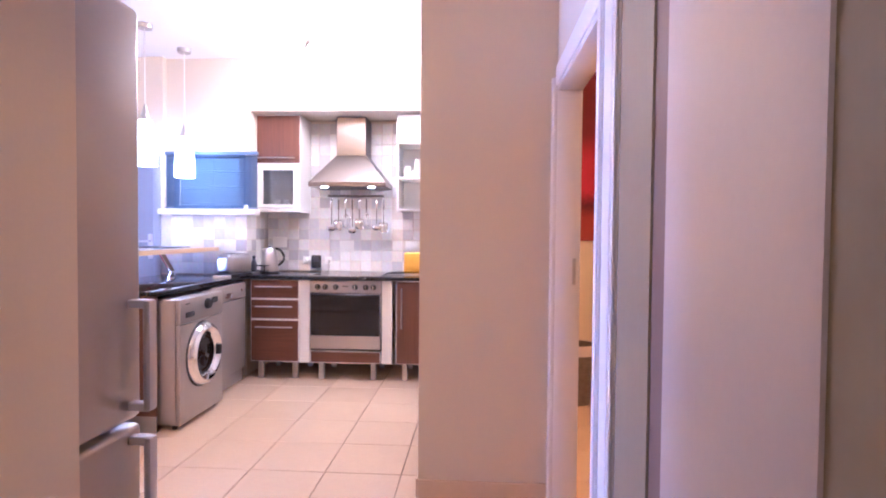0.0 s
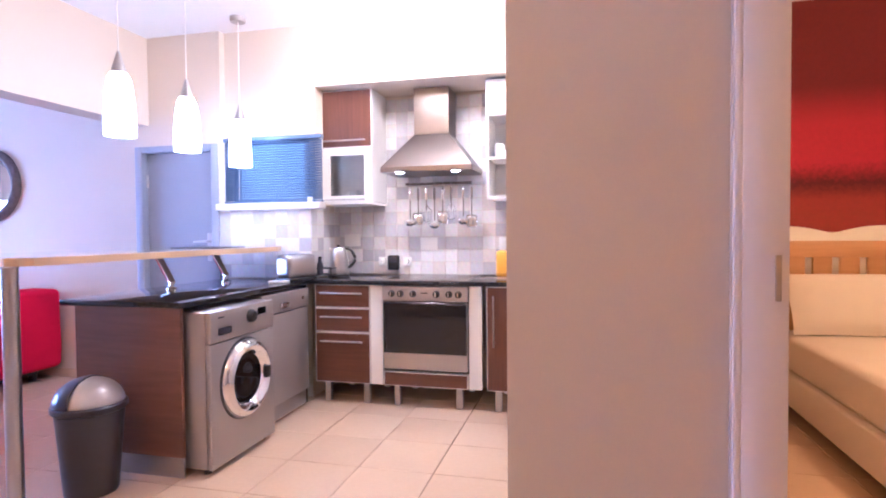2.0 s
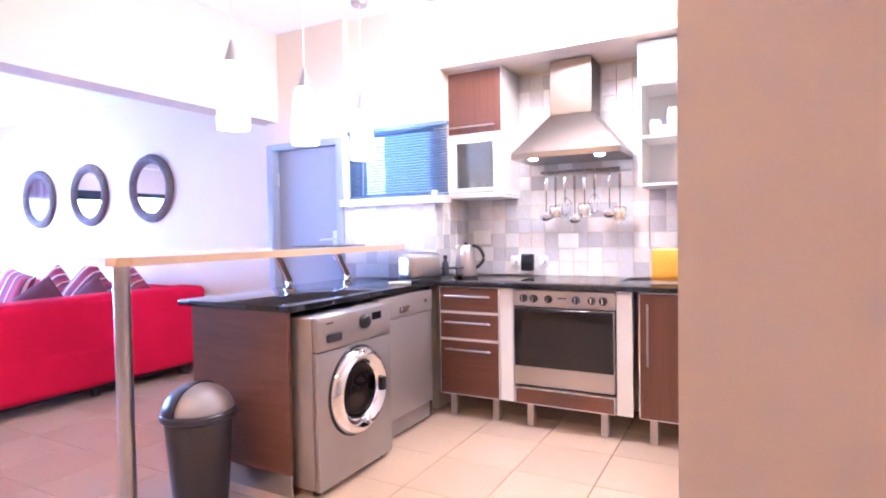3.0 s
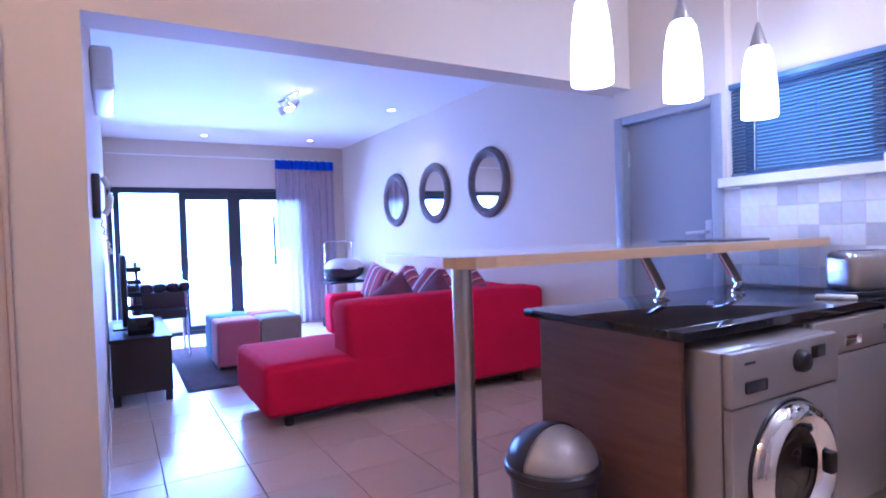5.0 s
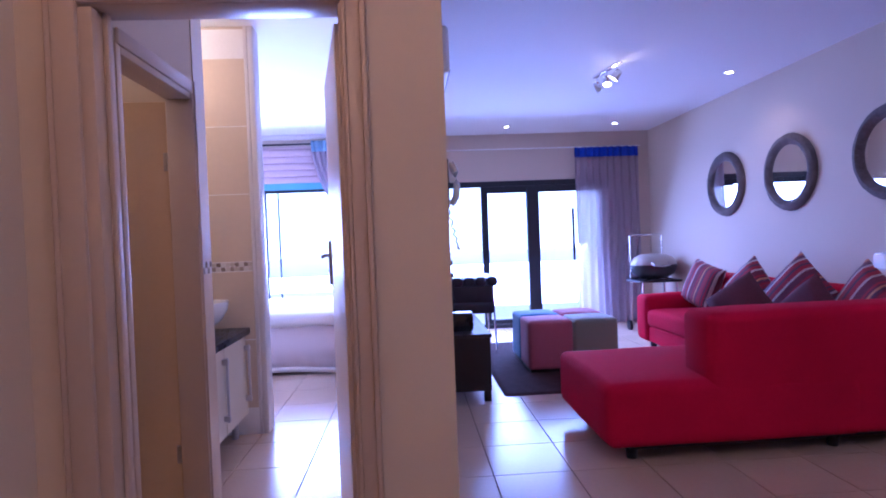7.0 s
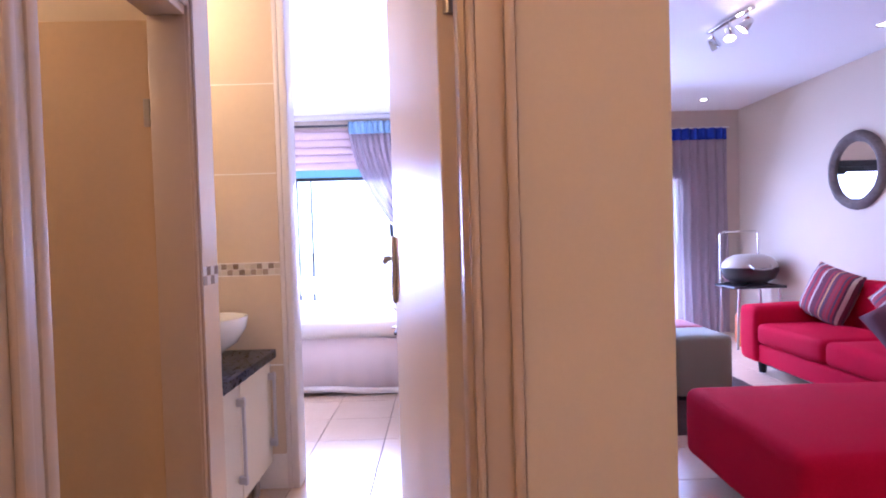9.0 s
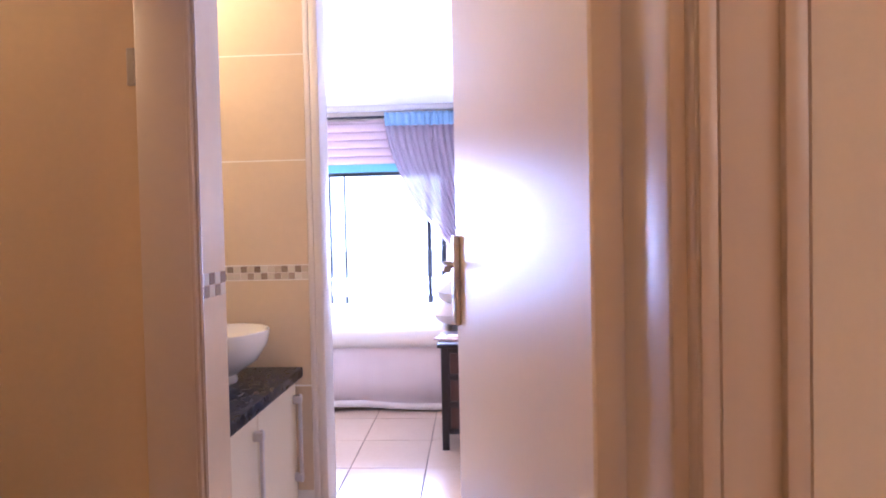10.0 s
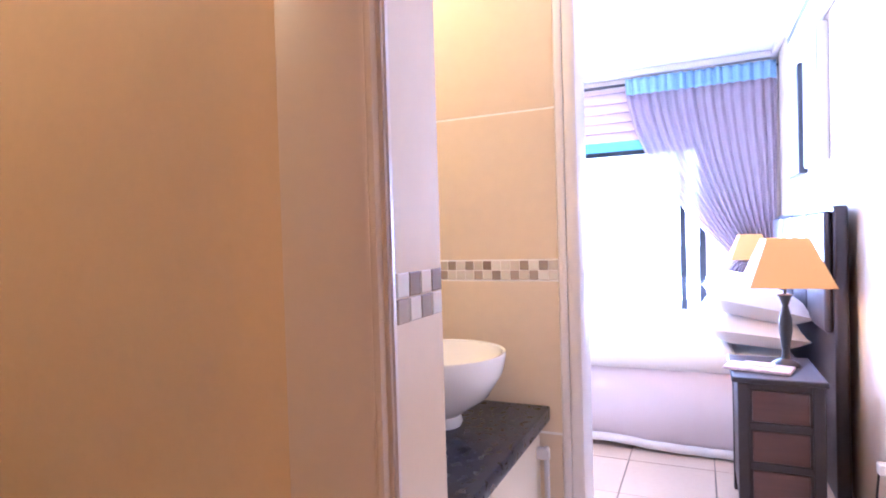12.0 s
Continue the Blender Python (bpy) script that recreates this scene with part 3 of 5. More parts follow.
part("pull_cord", sweep(bmesh.new(), [(-2.545, 4.70, 1.93), (-2.545, 4.695, 1.6), (-2.545, 4.69, 1.48)], 0.002, 6), M_WHITE, bl)

# ---- kitchen ----
FY = 4.58


def bar_handle(parent, a, b, out, r=0.006):
    a, b, out = Vector(a), Vector(b), Vector(out)
    bm = tube(bmesh.new(), a + out, b + out, r, seg=10)
    d = (b - a) * 0.08
    tube(bm, a + d, a + d + out, r * 0.8, seg=8)
    tube(bm, b - d, b - d + out, r * 0.8, seg=8)
    return part("handle", bm, M_STEEL, parent, "slim brushed steel bar handle")


def front(parent, name, x0, x1, z0, z1, handle, material=None):
    """A cabinet front with pale edging and a bar handle, facing south."""
    w = x1 - x0
    f = part(name, boxes((x0 + 0.006, x1 - 0.006, FY, FY + 0.018, z0 + 0.006, z1 - 0.006), bev=0.001), material or M_WALNUT, parent)
    part("edging", boxes((x0, x1, FY + 0.002, FY + 0.017, z0, z0 + 0.006), (x0, x1, FY + 0.002, FY + 0.017, z1 - 0.006, z1),
                         (x0, x0 + 0.006, FY + 0.002, FY + 0.017, z0, z1), (x1 - 0.006, x1, FY + 0.002, FY + 0.017, z0, z1)), M_WHITE, f, "pale edging strip")
    if handle == "h":
        bar_handle(f, (x0 + 0.12 * w, FY, z1 - 0.06), (x1 - 0.12 * w, FY, z1 - 0.06), (0, -0.028, 0))
    elif handle == "v":
        bar_handle(f, (x0 + 0.05, FY, z1 - 0.4), (x0 + 0.05, FY, z1 - 0.06), (0, -0.028, 0))
    return f


def legs(parent, xs, h=0.15):
    for x in xs:
        for y in (FY + 0.07, FY + 0.5):
            part("leg", boxes((x - 0.022, x + 0.022, y - 0.022, y + 0.022, 0, h), bev=0.004), M_STEEL, parent, "square brushed steel leg")


ca = thing("drawer_unit", "walnut kitchen drawer unit with three drawers on steel legs", "cabinet")
part("body", boxes((-1.87, -1.45, FY + 0.02, 5.15, 0.15, 0.853)), M_WHITE, ca)
for z0, z1 in ((0.69, 0.853), (0.515, 0.684), (0.15, 0.509)):
    front(ca, "drawer", -1.87, -1.45, z0, z1, "h", M_WALNUTH)
legs(ca, (-1.80, -1.50))
fl = thing("filler_panel", "white laminate filler panel beside the oven", "panel", group="panels beside the oven")
part("board", boxes((-1.447, -1.36, FY + 0.012, FY + 0.03, 0.15, 0.853), bev=0.001), M_WHITE, fl)
fl2 = copy_thing(fl, pose(0.705, 0, 0))
ov = thing("oven", "built-in steel oven with black glass door and six knobs", "oven")
part("body", boxes((-1.355, -0.745, FY + 0.02, 5.12, 0.255, 0.852)), M_BLACK, ov)
part("control_panel", boxes((-1.355, -0.745, FY - 0.006, FY + 0.02, 0.745, 0.85), bev=0.004), M_STEEL, ov)
dr = part("door", boxes((-1.35, -0.75, FY - 0.008, FY + 0.02, 0.27, 0.738), bev=0.004), M_STEEL, ov)
part("glass", boxes((-1.345, -0.755, FY - 0.014, FY - 0.006, 0.385, 0.735), bev=0.002), M_DARKGLASS, dr, "black glass oven window")
part("handle", boxes((-1.32, -0.78, FY - 0.038, FY - 0.013, 0.722, 0.734), bev=0.004, seg=2), M_DARKGLASS, dr, "slim black bar handle")
for i, x in enumerate((-1.285, -1.22, -1.13, -0.965, -0.875, -0.81)):
    bm = lathe(bmesh.new(), [(0.0, 0.0), (0.024, 0.0), (0.024, 0.006), (0.019, 0.01), (0.017, 0.024), (0.0, 0.026)], pose(x, FY - 0.006, 0.797, 90))
    k = part("knob", bm, M_BLACK, ov, "black oven knob with steel cap")
    part("pointer", boxes((x - 0.004, x + 0.004, FY - 0.037, FY - 0.03, 0.782, 0.812), bev=0.001), M_CHROME, k)
part("badge", boxes((-1.075, -1.025, FY - 0.008, FY - 0.005, 0.80, 0.807)), M_BLACK, ov)
pl = thing("oven_plinth", "walnut drawer front under the oven", "cabinet")
front(pl, "panel", -1.35, -0.75, 0.15, 0.25, "", M_WALNUTH)
part("body", boxes((-1.35, -0.75, FY + 0.02, 5.1, 0.15, 0.25)), M_WHITE, pl)
legs(pl, (-1.27, -0.82))
cb = thing("cupboard", "walnut kitchen base cupboard with one door on steel legs", "cabinet")
part("body", boxes((-0.62, 0.40, FY + 0.02, 5.15, 0.15, 0.853)), M_WHITE, cb)
front(cb, "door", -0.62, -0.17, 0.15, 0.853, "v")
front(cb, "door", -0.165, 0.40, 0.15, 0.853, "v")
legs(cb, (-0.55, 0.3))
wt = thing("worktop", "polished black granite worktop turning onto the peninsula", "worktop")
part("slab", boxes((-1.94, 0.415, 4.555, 5.185, 0.856, 0.886), bev=0.004, seg=2), M_GRANITE, wt)
part("slab", boxes((-2.63, -1.945, 3.215, 4.672, 0.856, 0.886), bev=0.004, seg=2), M_GRANITE, wt)
part("slab", boxes((-1.9449, -1.885, 3.215, 4.553, 0.856, 0.8855), bev=0.002), M_GRANITE, wt)
hb = thing("hob", "black glass hob set in the worktop", "hob")
part("glass", boxes((-1.36, -0.76, 4.62, 5.10, 0.887, 0.893), bev=0.002), M_DARKGLASS, hb)
part("rim", boxes((-1.365, -0.755, 4.612, 4.62, 0.887, 0.895), (-1.365, -0.755, 5.10, 5.108, 0.887, 0.895), (-1.368, -1.36, 4.612, 5.108, 0.887, 0.895), (-0.76, -0.752, 4.612, 5.108, 0.887, 0.895)), M_STEEL, hb)
for x, y, r in ((-1.22, 4.74, 0.09), (-0.9, 4.74, 0.075), (-1.22, 4.98, 0.075), (-0.9, 4.98, 0.09)):
    bm = lathe(bmesh.new(), [(r - 0.004, 0.8931), (r - 0.004, 0.8936), (r, 0.8936), (r, 0.8931)], Matrix.Translation((x, y, 0)), 32)
    part("ring", bm, M_SILVER, hb)

# peninsula with washing machine and dishwasher
pe = thing("peninsula_cabinet", "walnut end panel and back of the kitchen peninsula", "cabinet")
part("end_panel", boxes((-2.56, -1.92, 3.24, 3.262, 0.105, 0.854), bev=0.002), wood("streaky walnut end panel", (0.07, 0.03, 0.019), (0.25, 0.115, 0.07), 0, 0.3, 9.0), pe)
part("back_panel", boxes((-2.56, -2.54, 3.262, 4.668, 0.105, 0.854), bev=0.002), M_WALNUT, pe)
part("kickboard", boxes((-2.55, -1.925, 3.25, 3.262, 0.0, 0.103), bev=0.001), M_STEEL, pe, "brushed steel kickboard")
part("kickboard", boxes((-2.55, -2.542, 3.262, 4.66, 0.0, 0.103), bev=0.001), M_STEEL, pe, "brushed steel kickboard")
# black block added for the shade in the gap between dishwasher and drawers
part("corner_post", boxes((-2.0, -1.935, 4.49, 4.576, 0.0, 0.854)), M_BLACK, pe)

wm = thing("washing_machine", "silver front-loading washing machine with chrome door ring", "washing machine", pose(-1.79, 3.585, 0, 0, 0, 90))
part("body", boxes((-0.295, 0.295, 0.03, 0.60, 0.03, 0.828), bev=0.012, seg=2), M_SILVER, wm)
part("front_panel", boxes((-0.295, 0.295, 0.0, 0.03, 0.03, 0.665), bev=0.008, seg=2), M_SILVER, wm)
cp = part("control_panel", boxes((-0.295, 0.295, -0.004, 0.03, 0.668, 0.828), bev=0.01, seg=2), M_SILVER, wm)
part("dial", lathe(bmesh.new(), [(0, 0), (0.036, 0), (0.034, 0.02), (0.026, 0.028), (0, 0.03)], pose(0.05, -0.004, 0.765, 90)), M_BLACK, cp, "black program dial")
part("display", boxes((0.12, 0.205, -0.007, -0.003, 0.76, 0.80), bev=0.002), M_DARKGLASS, cp)
part("drawer_grip", boxes((-0.235, -0.13, -0.007, -0.003, 0.705, 0.74), bev=0.006, seg=2), M_BINGREY, cp)
part("marking", boxes((-0.235, -0.185, -0.006, -0.003, 0.79, 0.797)), M_BINGREY, cp)
dm = pose(-0.005, 0.0, 0.435, 90)
do = part("door", lathe(bmesh.new(), [(0.130, 0.012), (0.150, 0.042), (0.176, 0.052), (0.196, 0.044), (0.212, 0.02), (0.214, 0.0)], dm, 48), M_CHROME, wm, "chrome porthole door ring")
part("glass", lathe(bmesh.new(), [(0.0, 0.015), (0.05, 0.014), (0.10, 0.008), (0.133, 0.016)], dm, 40), M_DARKGLASS, do)
part("seal", lathe(bmesh.new(), [(0.214, 0.0), (0.218, 0.008), (0.222, 0.0)], dm, 48), M_BINGREY, do)
part("catch", boxes((0.125, 0.165, -0.058, -0.03, 0.40, 0.47), bev=0.008, seg=2), M_BLACK, do)
for x in (-0.25, 0.25):
    for y in (0.06, 0.54):
        part("foot", tube(bmesh.new(), (x, y, 0), (x, y, 0.032), 0.02), M_BLACK, wm)
dw = thing("dishwasher", "silver freestanding dishwasher under the worktop", "dishwasher", pose(-1.875, 4.19, 0, 0, 0, 90))
part("body", boxes((-0.295, 0.295, 0.025, 0.58, 0.02, 0.84), bev=0.006), M_SILVER, dw)
part("door", boxes((-0.295, 0.295, 0.0, 0.024, 0.13, 0.71), bev=0.006, seg=2), M_SILVER, dw)
cp = part("control_panel", boxes((-0.295, 0.295, -0.006, 0.024, 0.714, 0.84), bev=0.008, seg=2), M_SILVER, dw)
part("grip", boxes((-0.1, 0.02, -0.009, -0.005, 0.74, 0.775), bev=0.008, seg=2), M_CHROME, cp)
part("button", tube(bmesh.new(), (0.2, -0.004, 0.78), (0.2, -0.012, 0.78), 0.012), M_CHROME, cp)
part("kick_panel", boxes((-0.29, 0.29, 0.035, 0.05, 0.02, 0.125), bev=0.003), M_SILVER, dw)

# raised breakfast bar
ba = thing("breakfast_bar", "raised beech breakfast bar on chrome brackets and a post", "bar")
bm = bmesh.new()
out = [(-2.18, 4.66), (-2.09, 4.46), (-2.11, 2.72), (-2.125, 2.66), (-2.165, 2.62), (-2.22, 2.61), (-2.78, 2.68), (-2.835, 2.70),
       (-2.865, 2.75), (-2.87, 2.82), (-2.82, 4.40), (-2.66, 4.62)]
lo = [bm.verts.new((x, y, 1.096)) for x, y in out]
hi = [bm.verts.new((x, y, 1.128)) for x, y in out]
bm.faces.new(hi)
bm.faces.new(list(reversed(lo)))
for i in range(len(out)):
    j = (i + 1) % len(out)
    bm.faces.new((lo[i], lo[j], hi[j], hi[i]))
part("top", bm, M_BARWOOD, ba, smooth=False)
bm = bmesh.new()
lo, hi = ([bm.verts.new((-2.45 + (x + 2.45) * 0.992, 3.53 + (y - 3.53) * 0.997, z)) for x, y in out] for z in (1.1282, 1.1305))
bm.faces.new(hi)
bm.faces.new(list(reversed(lo)))
for i in range(len(out)):
    j = (i + 1) % len(out)
    bm.faces.new((lo[i], lo[j], hi[j], hi[i]))
part("laminate", bm, mat("glossy pale laminate", (0.74, 0.68, 0.64), 0.07, var=0.02, scale=3, bump=0.004, coat=0.6), ba, "glossy pale laminate surface", smooth=False)
bm = tube(bmesh.new(), (-2.45, 2.815, 0.012), (-2.45, 2.815, 1.096), 0.034, seg=28)
ps = part("post", bm, M_STEEL, ba, "brushed steel support post")
part("flange", lathe(bmesh.new(), [(0, 0), (0.055, 0), (0.053, 0.01), (0.036, 0.014)], Matrix.Translation((-2.45, 2.815, 0)), 28), M_STEEL, ps)
part("flange", lathe(bmesh.new(), [(0.036, 1.08), (0.058, 1.085), (0.058, 1.096)], Matrix.Translation((-2.45, 2.815, 0)), 28), M_STEEL, ps)
for y in (3.79, 4.33):
    br = part("bracket", sweep(bmesh.new(), [(-2.42, y, 0.895), (-2.42, y, 0.93), (-2.44, y, 0.965), (-2.52, y, 1.095)], 0.021, 16), M_CHROME, ba, "slanted chrome bracket")
    part("foot", lathe(bmesh.new(), [(0, 0.887), (0.032, 0.887), (0.032, 0.893), (0.02, 0.90)], Matrix.Translation((-2.42, y, 0)), 24), M_CHROME, br)
tr = thing("place_mat", "thin dark place mat on the breakfast bar", "mat")
part("sheet", boxes((-2.6, -2.25, 4.0, 4.3, 1.1305, 1.1355), bev=0.002), M_BINGREY, tr)

# rubbish bin
bi = thing("swing_bin", "dark grey plastic swing bin with silver flap on the floor", "bin", Matrix.Translation((-2.27, 3.04, 0)) @ pose(0, 0, 0, 0, 0, 8) @ Matrix.Scale(0.89, 4))
bm = lathe(bmesh.new(), [(0.0, 0.0), (0.125, 0.0), (0.130, 0.01), (0.165, 0.44), (0.170, 0.445), (0.170, 0.46)], None, 40)
part("body", bm, M_BINGREY, bi)
rim = part("lid", lathe(bmesh.new(), [(0.168, 0.44), (0.182, 0.45), (0.182, 0.475), (0.172, 0.485), (0.165, 0.482)], None, 40), M_BINGREY, bi)


def dome(flap):
    """Half of an egg-shaped lid: the flap that swings, or the shell around it."""
    bm = bmesh.new()
    k = 1.0 if flap else 1.045
    bmesh.ops.create_uvsphere(bm, u_segments=40, v_segments=24, radius=0.168, matrix=Matrix.Translation((0, 0, 0.475)) @ Matrix.Diagonal((k, k, 0.82 * k, 1)))
    for co, no in (((0, 0, 0.477), (0, 0, -1)), ((0.005, 0, 0.477), (-1 if flap else 1, 0, 0))):
        bmesh.ops.bisect_plane(bm, geom=bm.verts[:] + bm.edges[:] + bm.faces[:], plane_co=co, plane_no=no, clear_outer=True)
    return bm


fp = part("flap", dome(True), M_BINLID, rim, "domed silver swing flap")
fp.modifiers.new("thick", "SOLIDIFY").thickness = 0.004
fp = part("shell", dome(False), M_BINGREY, rim)
fp.modifiers.new("thick", "SOLIDIFY").thickness = 0.012

# wall cabinets
wc = thing("wall_cabinet", "wall cabinet with walnut lift door over a white glazed door", "cabinet")
X0, X1, WY = -1.93, -1.53, 4.86
for nm, q in (("bottom", (X0, X1, WY + 0.02, 5.19, 1.458, 1.476)), ("shelf", (X0 + 0.018, X1 - 0.018, WY + 0.02, 5.174, 1.86, 1.875)), ("top", (X0, X1, WY + 0.02, 5.19, 2.285, 2.30)),
              ("side", (X0, X0 + 0.018, WY + 0.02, 5.19, 1.476, 2.285)), ("side", (X1 - 0.018, X1, WY + 0.02, 5.19, 1.476, 2.285)), ("back", (X0 + 0.018, X1 - 0.018, 5.175, 5.19, 1.476, 2.285))):
    part(nm, boxes(q, bev=0.001), M_WHITE, wc)
ld = part("lift_door", boxes((X0 + 0.005, X1 - 0.005, WY, WY + 0.018, 1.875, 2.295), bev=0.001), M_WALNUT, wc, "walnut lift-up door with pale edging")
part("edging", boxes((X0, X1, WY + 0.002, WY + 0.017, 1.869, 1.875), (X0, X1, WY + 0.002, WY + 0.017, 2.295, 2.30), (X0, X0 + 0.005, WY + 0.002, WY + 0.017, 1.869, 2.30), (X1 - 0.005, X1, WY + 0.002, WY + 0.017, 1.869, 2.30)), M_WHITE, ld)
bar_handle(ld, (X0 + 0.02, WY, 1.918), (X1 - 0.04, WY, 1.918), (0, -0.028, 0))
gd = part("glass_door", boxes((X0, X1, WY, WY + 0.02, 1.448, 1.503), (X0, X1, WY, WY + 0.02, 1.81, 1.863), (X0, X0 + 0.062, WY, WY + 0.02, 1.503, 1.81), (X1 - 0.062, X1, WY, WY + 0.02, 1.503, 1.81)), M_WHITE, wc, "white framed glazed door")
part("pane", boxes((X0 + 0.06, X1 - 0.06, WY + 0.008, WY + 0.013, 1.501, 1.812)), glass("frosted cabinet glass", (0.85, 0.85, 0.82), 0.25), gd)
bar_handle(gd, (X0 + 0.03, WY, 1.473), (X1 - 0.05, WY, 1.473), (0, -0.025, 0), 0.005)
part("pelmet", boxes((X0, X1 + 0.0, WY - 0.005, 5.19, 1.436, 1.451), bev=0.001), M_WHITE, wc)
for x in (-1.8, -1.72, -1.63):
    bm = lathe(bmesh.new(), [(0.0, 1.477), (0.022, 1.477), (0.032, 1.508), (0.036, 1.548), (0.034, 1.548), (0.03, 1.508), (0.0, 1.483)], Matrix.Translation((x, 5.0, 0)), 20)
    tagged(part("cup", bm, M_CERAMIC), "white cup standing in the glazed cabinet", "cup", "cups in the cabinet")
sh = thing("shelf_cabinet", "white open wall shelf unit with a closed top", "cabinet")
a, b = -0.66, -0.20
part("side", boxes((a, a + 0.018, 4.86, 5.19, 1.455, 2.30), bev=0.001), M_WHITE, sh)
part("side", boxes((b - 0.018, b, 4.86, 5.19, 1.455, 2.30), bev=0.001), M_WHITE, sh)
for z in (1.455, 1.735, 2.04, 2.282):
    part("shelf", boxes((a + 0.018, b - 0.018, 4.862, 5.19, z, z + 0.018), bev=0.001), M_WHITE, sh)
part("back", boxes((a + 0.018, b - 0.018, 5.18, 5.19, 1.473, 2.282)), M_WHITE, sh)
part("door", boxes((a, b, 4.84, 4.858, 2.045, 2.295), bev=0.002), M_WHITE, sh)
for x, h, r in ((-0.58, 0.10, 0.04), (-0.48, 0.16, 0.032), (-0.52, 0.06, 0.05)):
    z = 1.754
    bm = lathe(bmesh.new(), [(0, z), (r * 0.7, z), (r, z + h * 0.6), (r * 0.8, z + h), (r * 0.75, z + h), (0, z + 0.01)], Matrix.Translation((x, 5.0 - h * 0.4, 0)), 20)
    tagged(part("jar", bm, M_CERAMIC), "white ceramic jar on the open shelf", "jar", "jars on the shelf")

# extractor hood, rail and utensils
M_HOOD = mat("dull brushed hood steel", (0.23, 0.20, 0.18), 0.33, metal=1.0, var=0.05, scale=3, grain=110, bump=0.03, stretch=(1, 1, 8))
ho = thing("cooker_hood", "pyramid stainless steel cooker hood with chimney and two lights", "cooker hood")
bm = bmesh.new()
q = [[(-1.43, 4.78), (-0.75, 4.78), (-0.75, 5.19), (-1.43, 5.19)], [(-1.225, 4.95), (-0.955, 4.95), (-0.955, 5.19), (-1.225, 5.19)]]
rings = [[bm.verts.new((x, y, z)) for x, y in p] for p, z in ((q[0], 1.70), (q[1], 1.95))]
for i in range(4):
    j = (i + 1) % 4
    bm.faces.new((rings[0][i], rings[0][j], rings[1][j], rings[1][i]))
part("canopy", bm, M_HOOD, ho, smooth=False)
part("lip", boxes((-1.432, -0.748, 4.775, 5.19, 1.66, 1.70), bev=0.003), M_HOOD, ho)
part("chimney", boxes((-1.225, -0.955, 4.952, 5.19, 1.951, 2.30), bev=0.003), M_HOOD, ho)
for x in (-1.30, -0.88):
    part("light", lathe(bmesh.new(), [(0, 1.654), (0.025, 1.654), (0.03, 1.659)], Matrix.Translation((x, 4.83, 0)), 20), M_BULB, ho, "lit halogen hood light")
ra = thing("utensil_rail", "steel utensil rail fixed to the tiled wall", "rail")
part("bar", tube(bmesh.new(), (-1.35, 5.13, 1.60), (-0.82, 5.13, 1.60), 0.010), M_HOOD, ra)
for x in (-1.33, -0.84):
    part("mount", tube(bmesh.new(), (x, 5.13, 1.60), (x, 5.188, 1.60), 0.010), M_STEEL, ra)
for i in range(8):
    x = -1.31 + i * 0.066 + (0.03 if i > 5 else 0)
    u = thing("utensil", "steel kitchen utensil hanging from the rail", "utensil", pose(x, 5.125, 0, 0, 0, 0), "utensils on the rail")
    L = (0.30, 0.28, 0.24, 0.32, 0.27, 0.23, 0.29, 0.30)[i]
    part("hook", sweep(bmesh.new(), [(0, 0.012, 1.606), (0, 0.0, 1.612), (0, -0.012, 1.60), (0, -0.012, 1.565)], 0.003, 6), M_STEEL, u)
    part("grip", boxes((-0.009, 0.009, -0.017, -0.007, 1.47, 1.568), bev=0.004, seg=2), M_HOOD if i % 2 else M_CHROME, u)
    part("shaft", tube(bmesh.new(), (0, -0.012, 1.475), (0, -0.012, 1.60 - L + 0.03), 0.005, seg=8), M_HOOD, u)
    zb = 1.60 - L
    if i % 3 == 0:
        bm = bmesh.new()
        bmesh.ops.create_uvsphere(bm, u_segments=16, v_segments=10, radius=0.035, matrix=Matrix.Translation((0, -0.02, zb)) @ Matrix.Diagonal((1, 0.6, 0.8, 1)))
        bmesh.ops.delete(bm, geom=[v for v in bm.verts if v.co.z > zb + 0.012], context="VERTS")
    elif i % 3 == 1:
        bm = boxes((-0.032, 0.032, -0.016, -0.011, zb - 0.035, zb + 0.04), bev=0.012, seg=2)
    else:
        bm = bmesh.new()
        for k in range(5):
            w = (k - 2) * 0.016
            sweep(bm, [(0, -0.012, zb + 0.06), (w, -0.012, zb + 0.02), (w * 0.8, -0.012, zb - 0.03), (0, -0.012, zb - 0.045)], 0.0022, 6)
    bmesh.ops.scale(bm, vec=(1.3, 1.2, 1.3), space=Matrix.Translation((0, 0.015, -zb)), verts=bm.verts)
    part("head", bm, M_CHROME, u)

# worktop clutter
ke = thing("kettle", "brushed steel kettle with black handle on the worktop", "kettle", pose(-1.80, 4.84, 0.886, 0, 0, 10))
part("base", lathe(bmesh.new(), [(0, 0), (0.085, 0), (0.083, 0.018), (0, 0.02)]), M_BLACK, ke)
part("body", lathe(bmesh.new(), [(0.0, 0.02), (0.078, 0.02), (0.080, 0.04), (0.068, 0.15), (0.056, 0.21), (0.045, 0.225), (0.0, 0.232)], None, 36), M_STEEL, ke)
part("handle", sweep(bmesh.new(), [(0.05 + 0.07 * math.sin(math.pi * i / 14) ** 0.8 + 0.001 * i, 0, 0.222 - 0.155 * i / 14 + 0.012 * math.sin(math.pi * min(1, i / 5))) for i in range(15)], 0.011, 12), M_BLACK, ke)
part("spout", tube(bmesh.new(), (-0.042, 0, 0.185), (-0.066, 0, 0.220), 0.020, 0.013), M_STEEL, ke)
part("lid_knob", tube(bmesh.new(), (0, 0, 0.23), (0, 0, 0.245), 0.012), M_BLACK, ke)
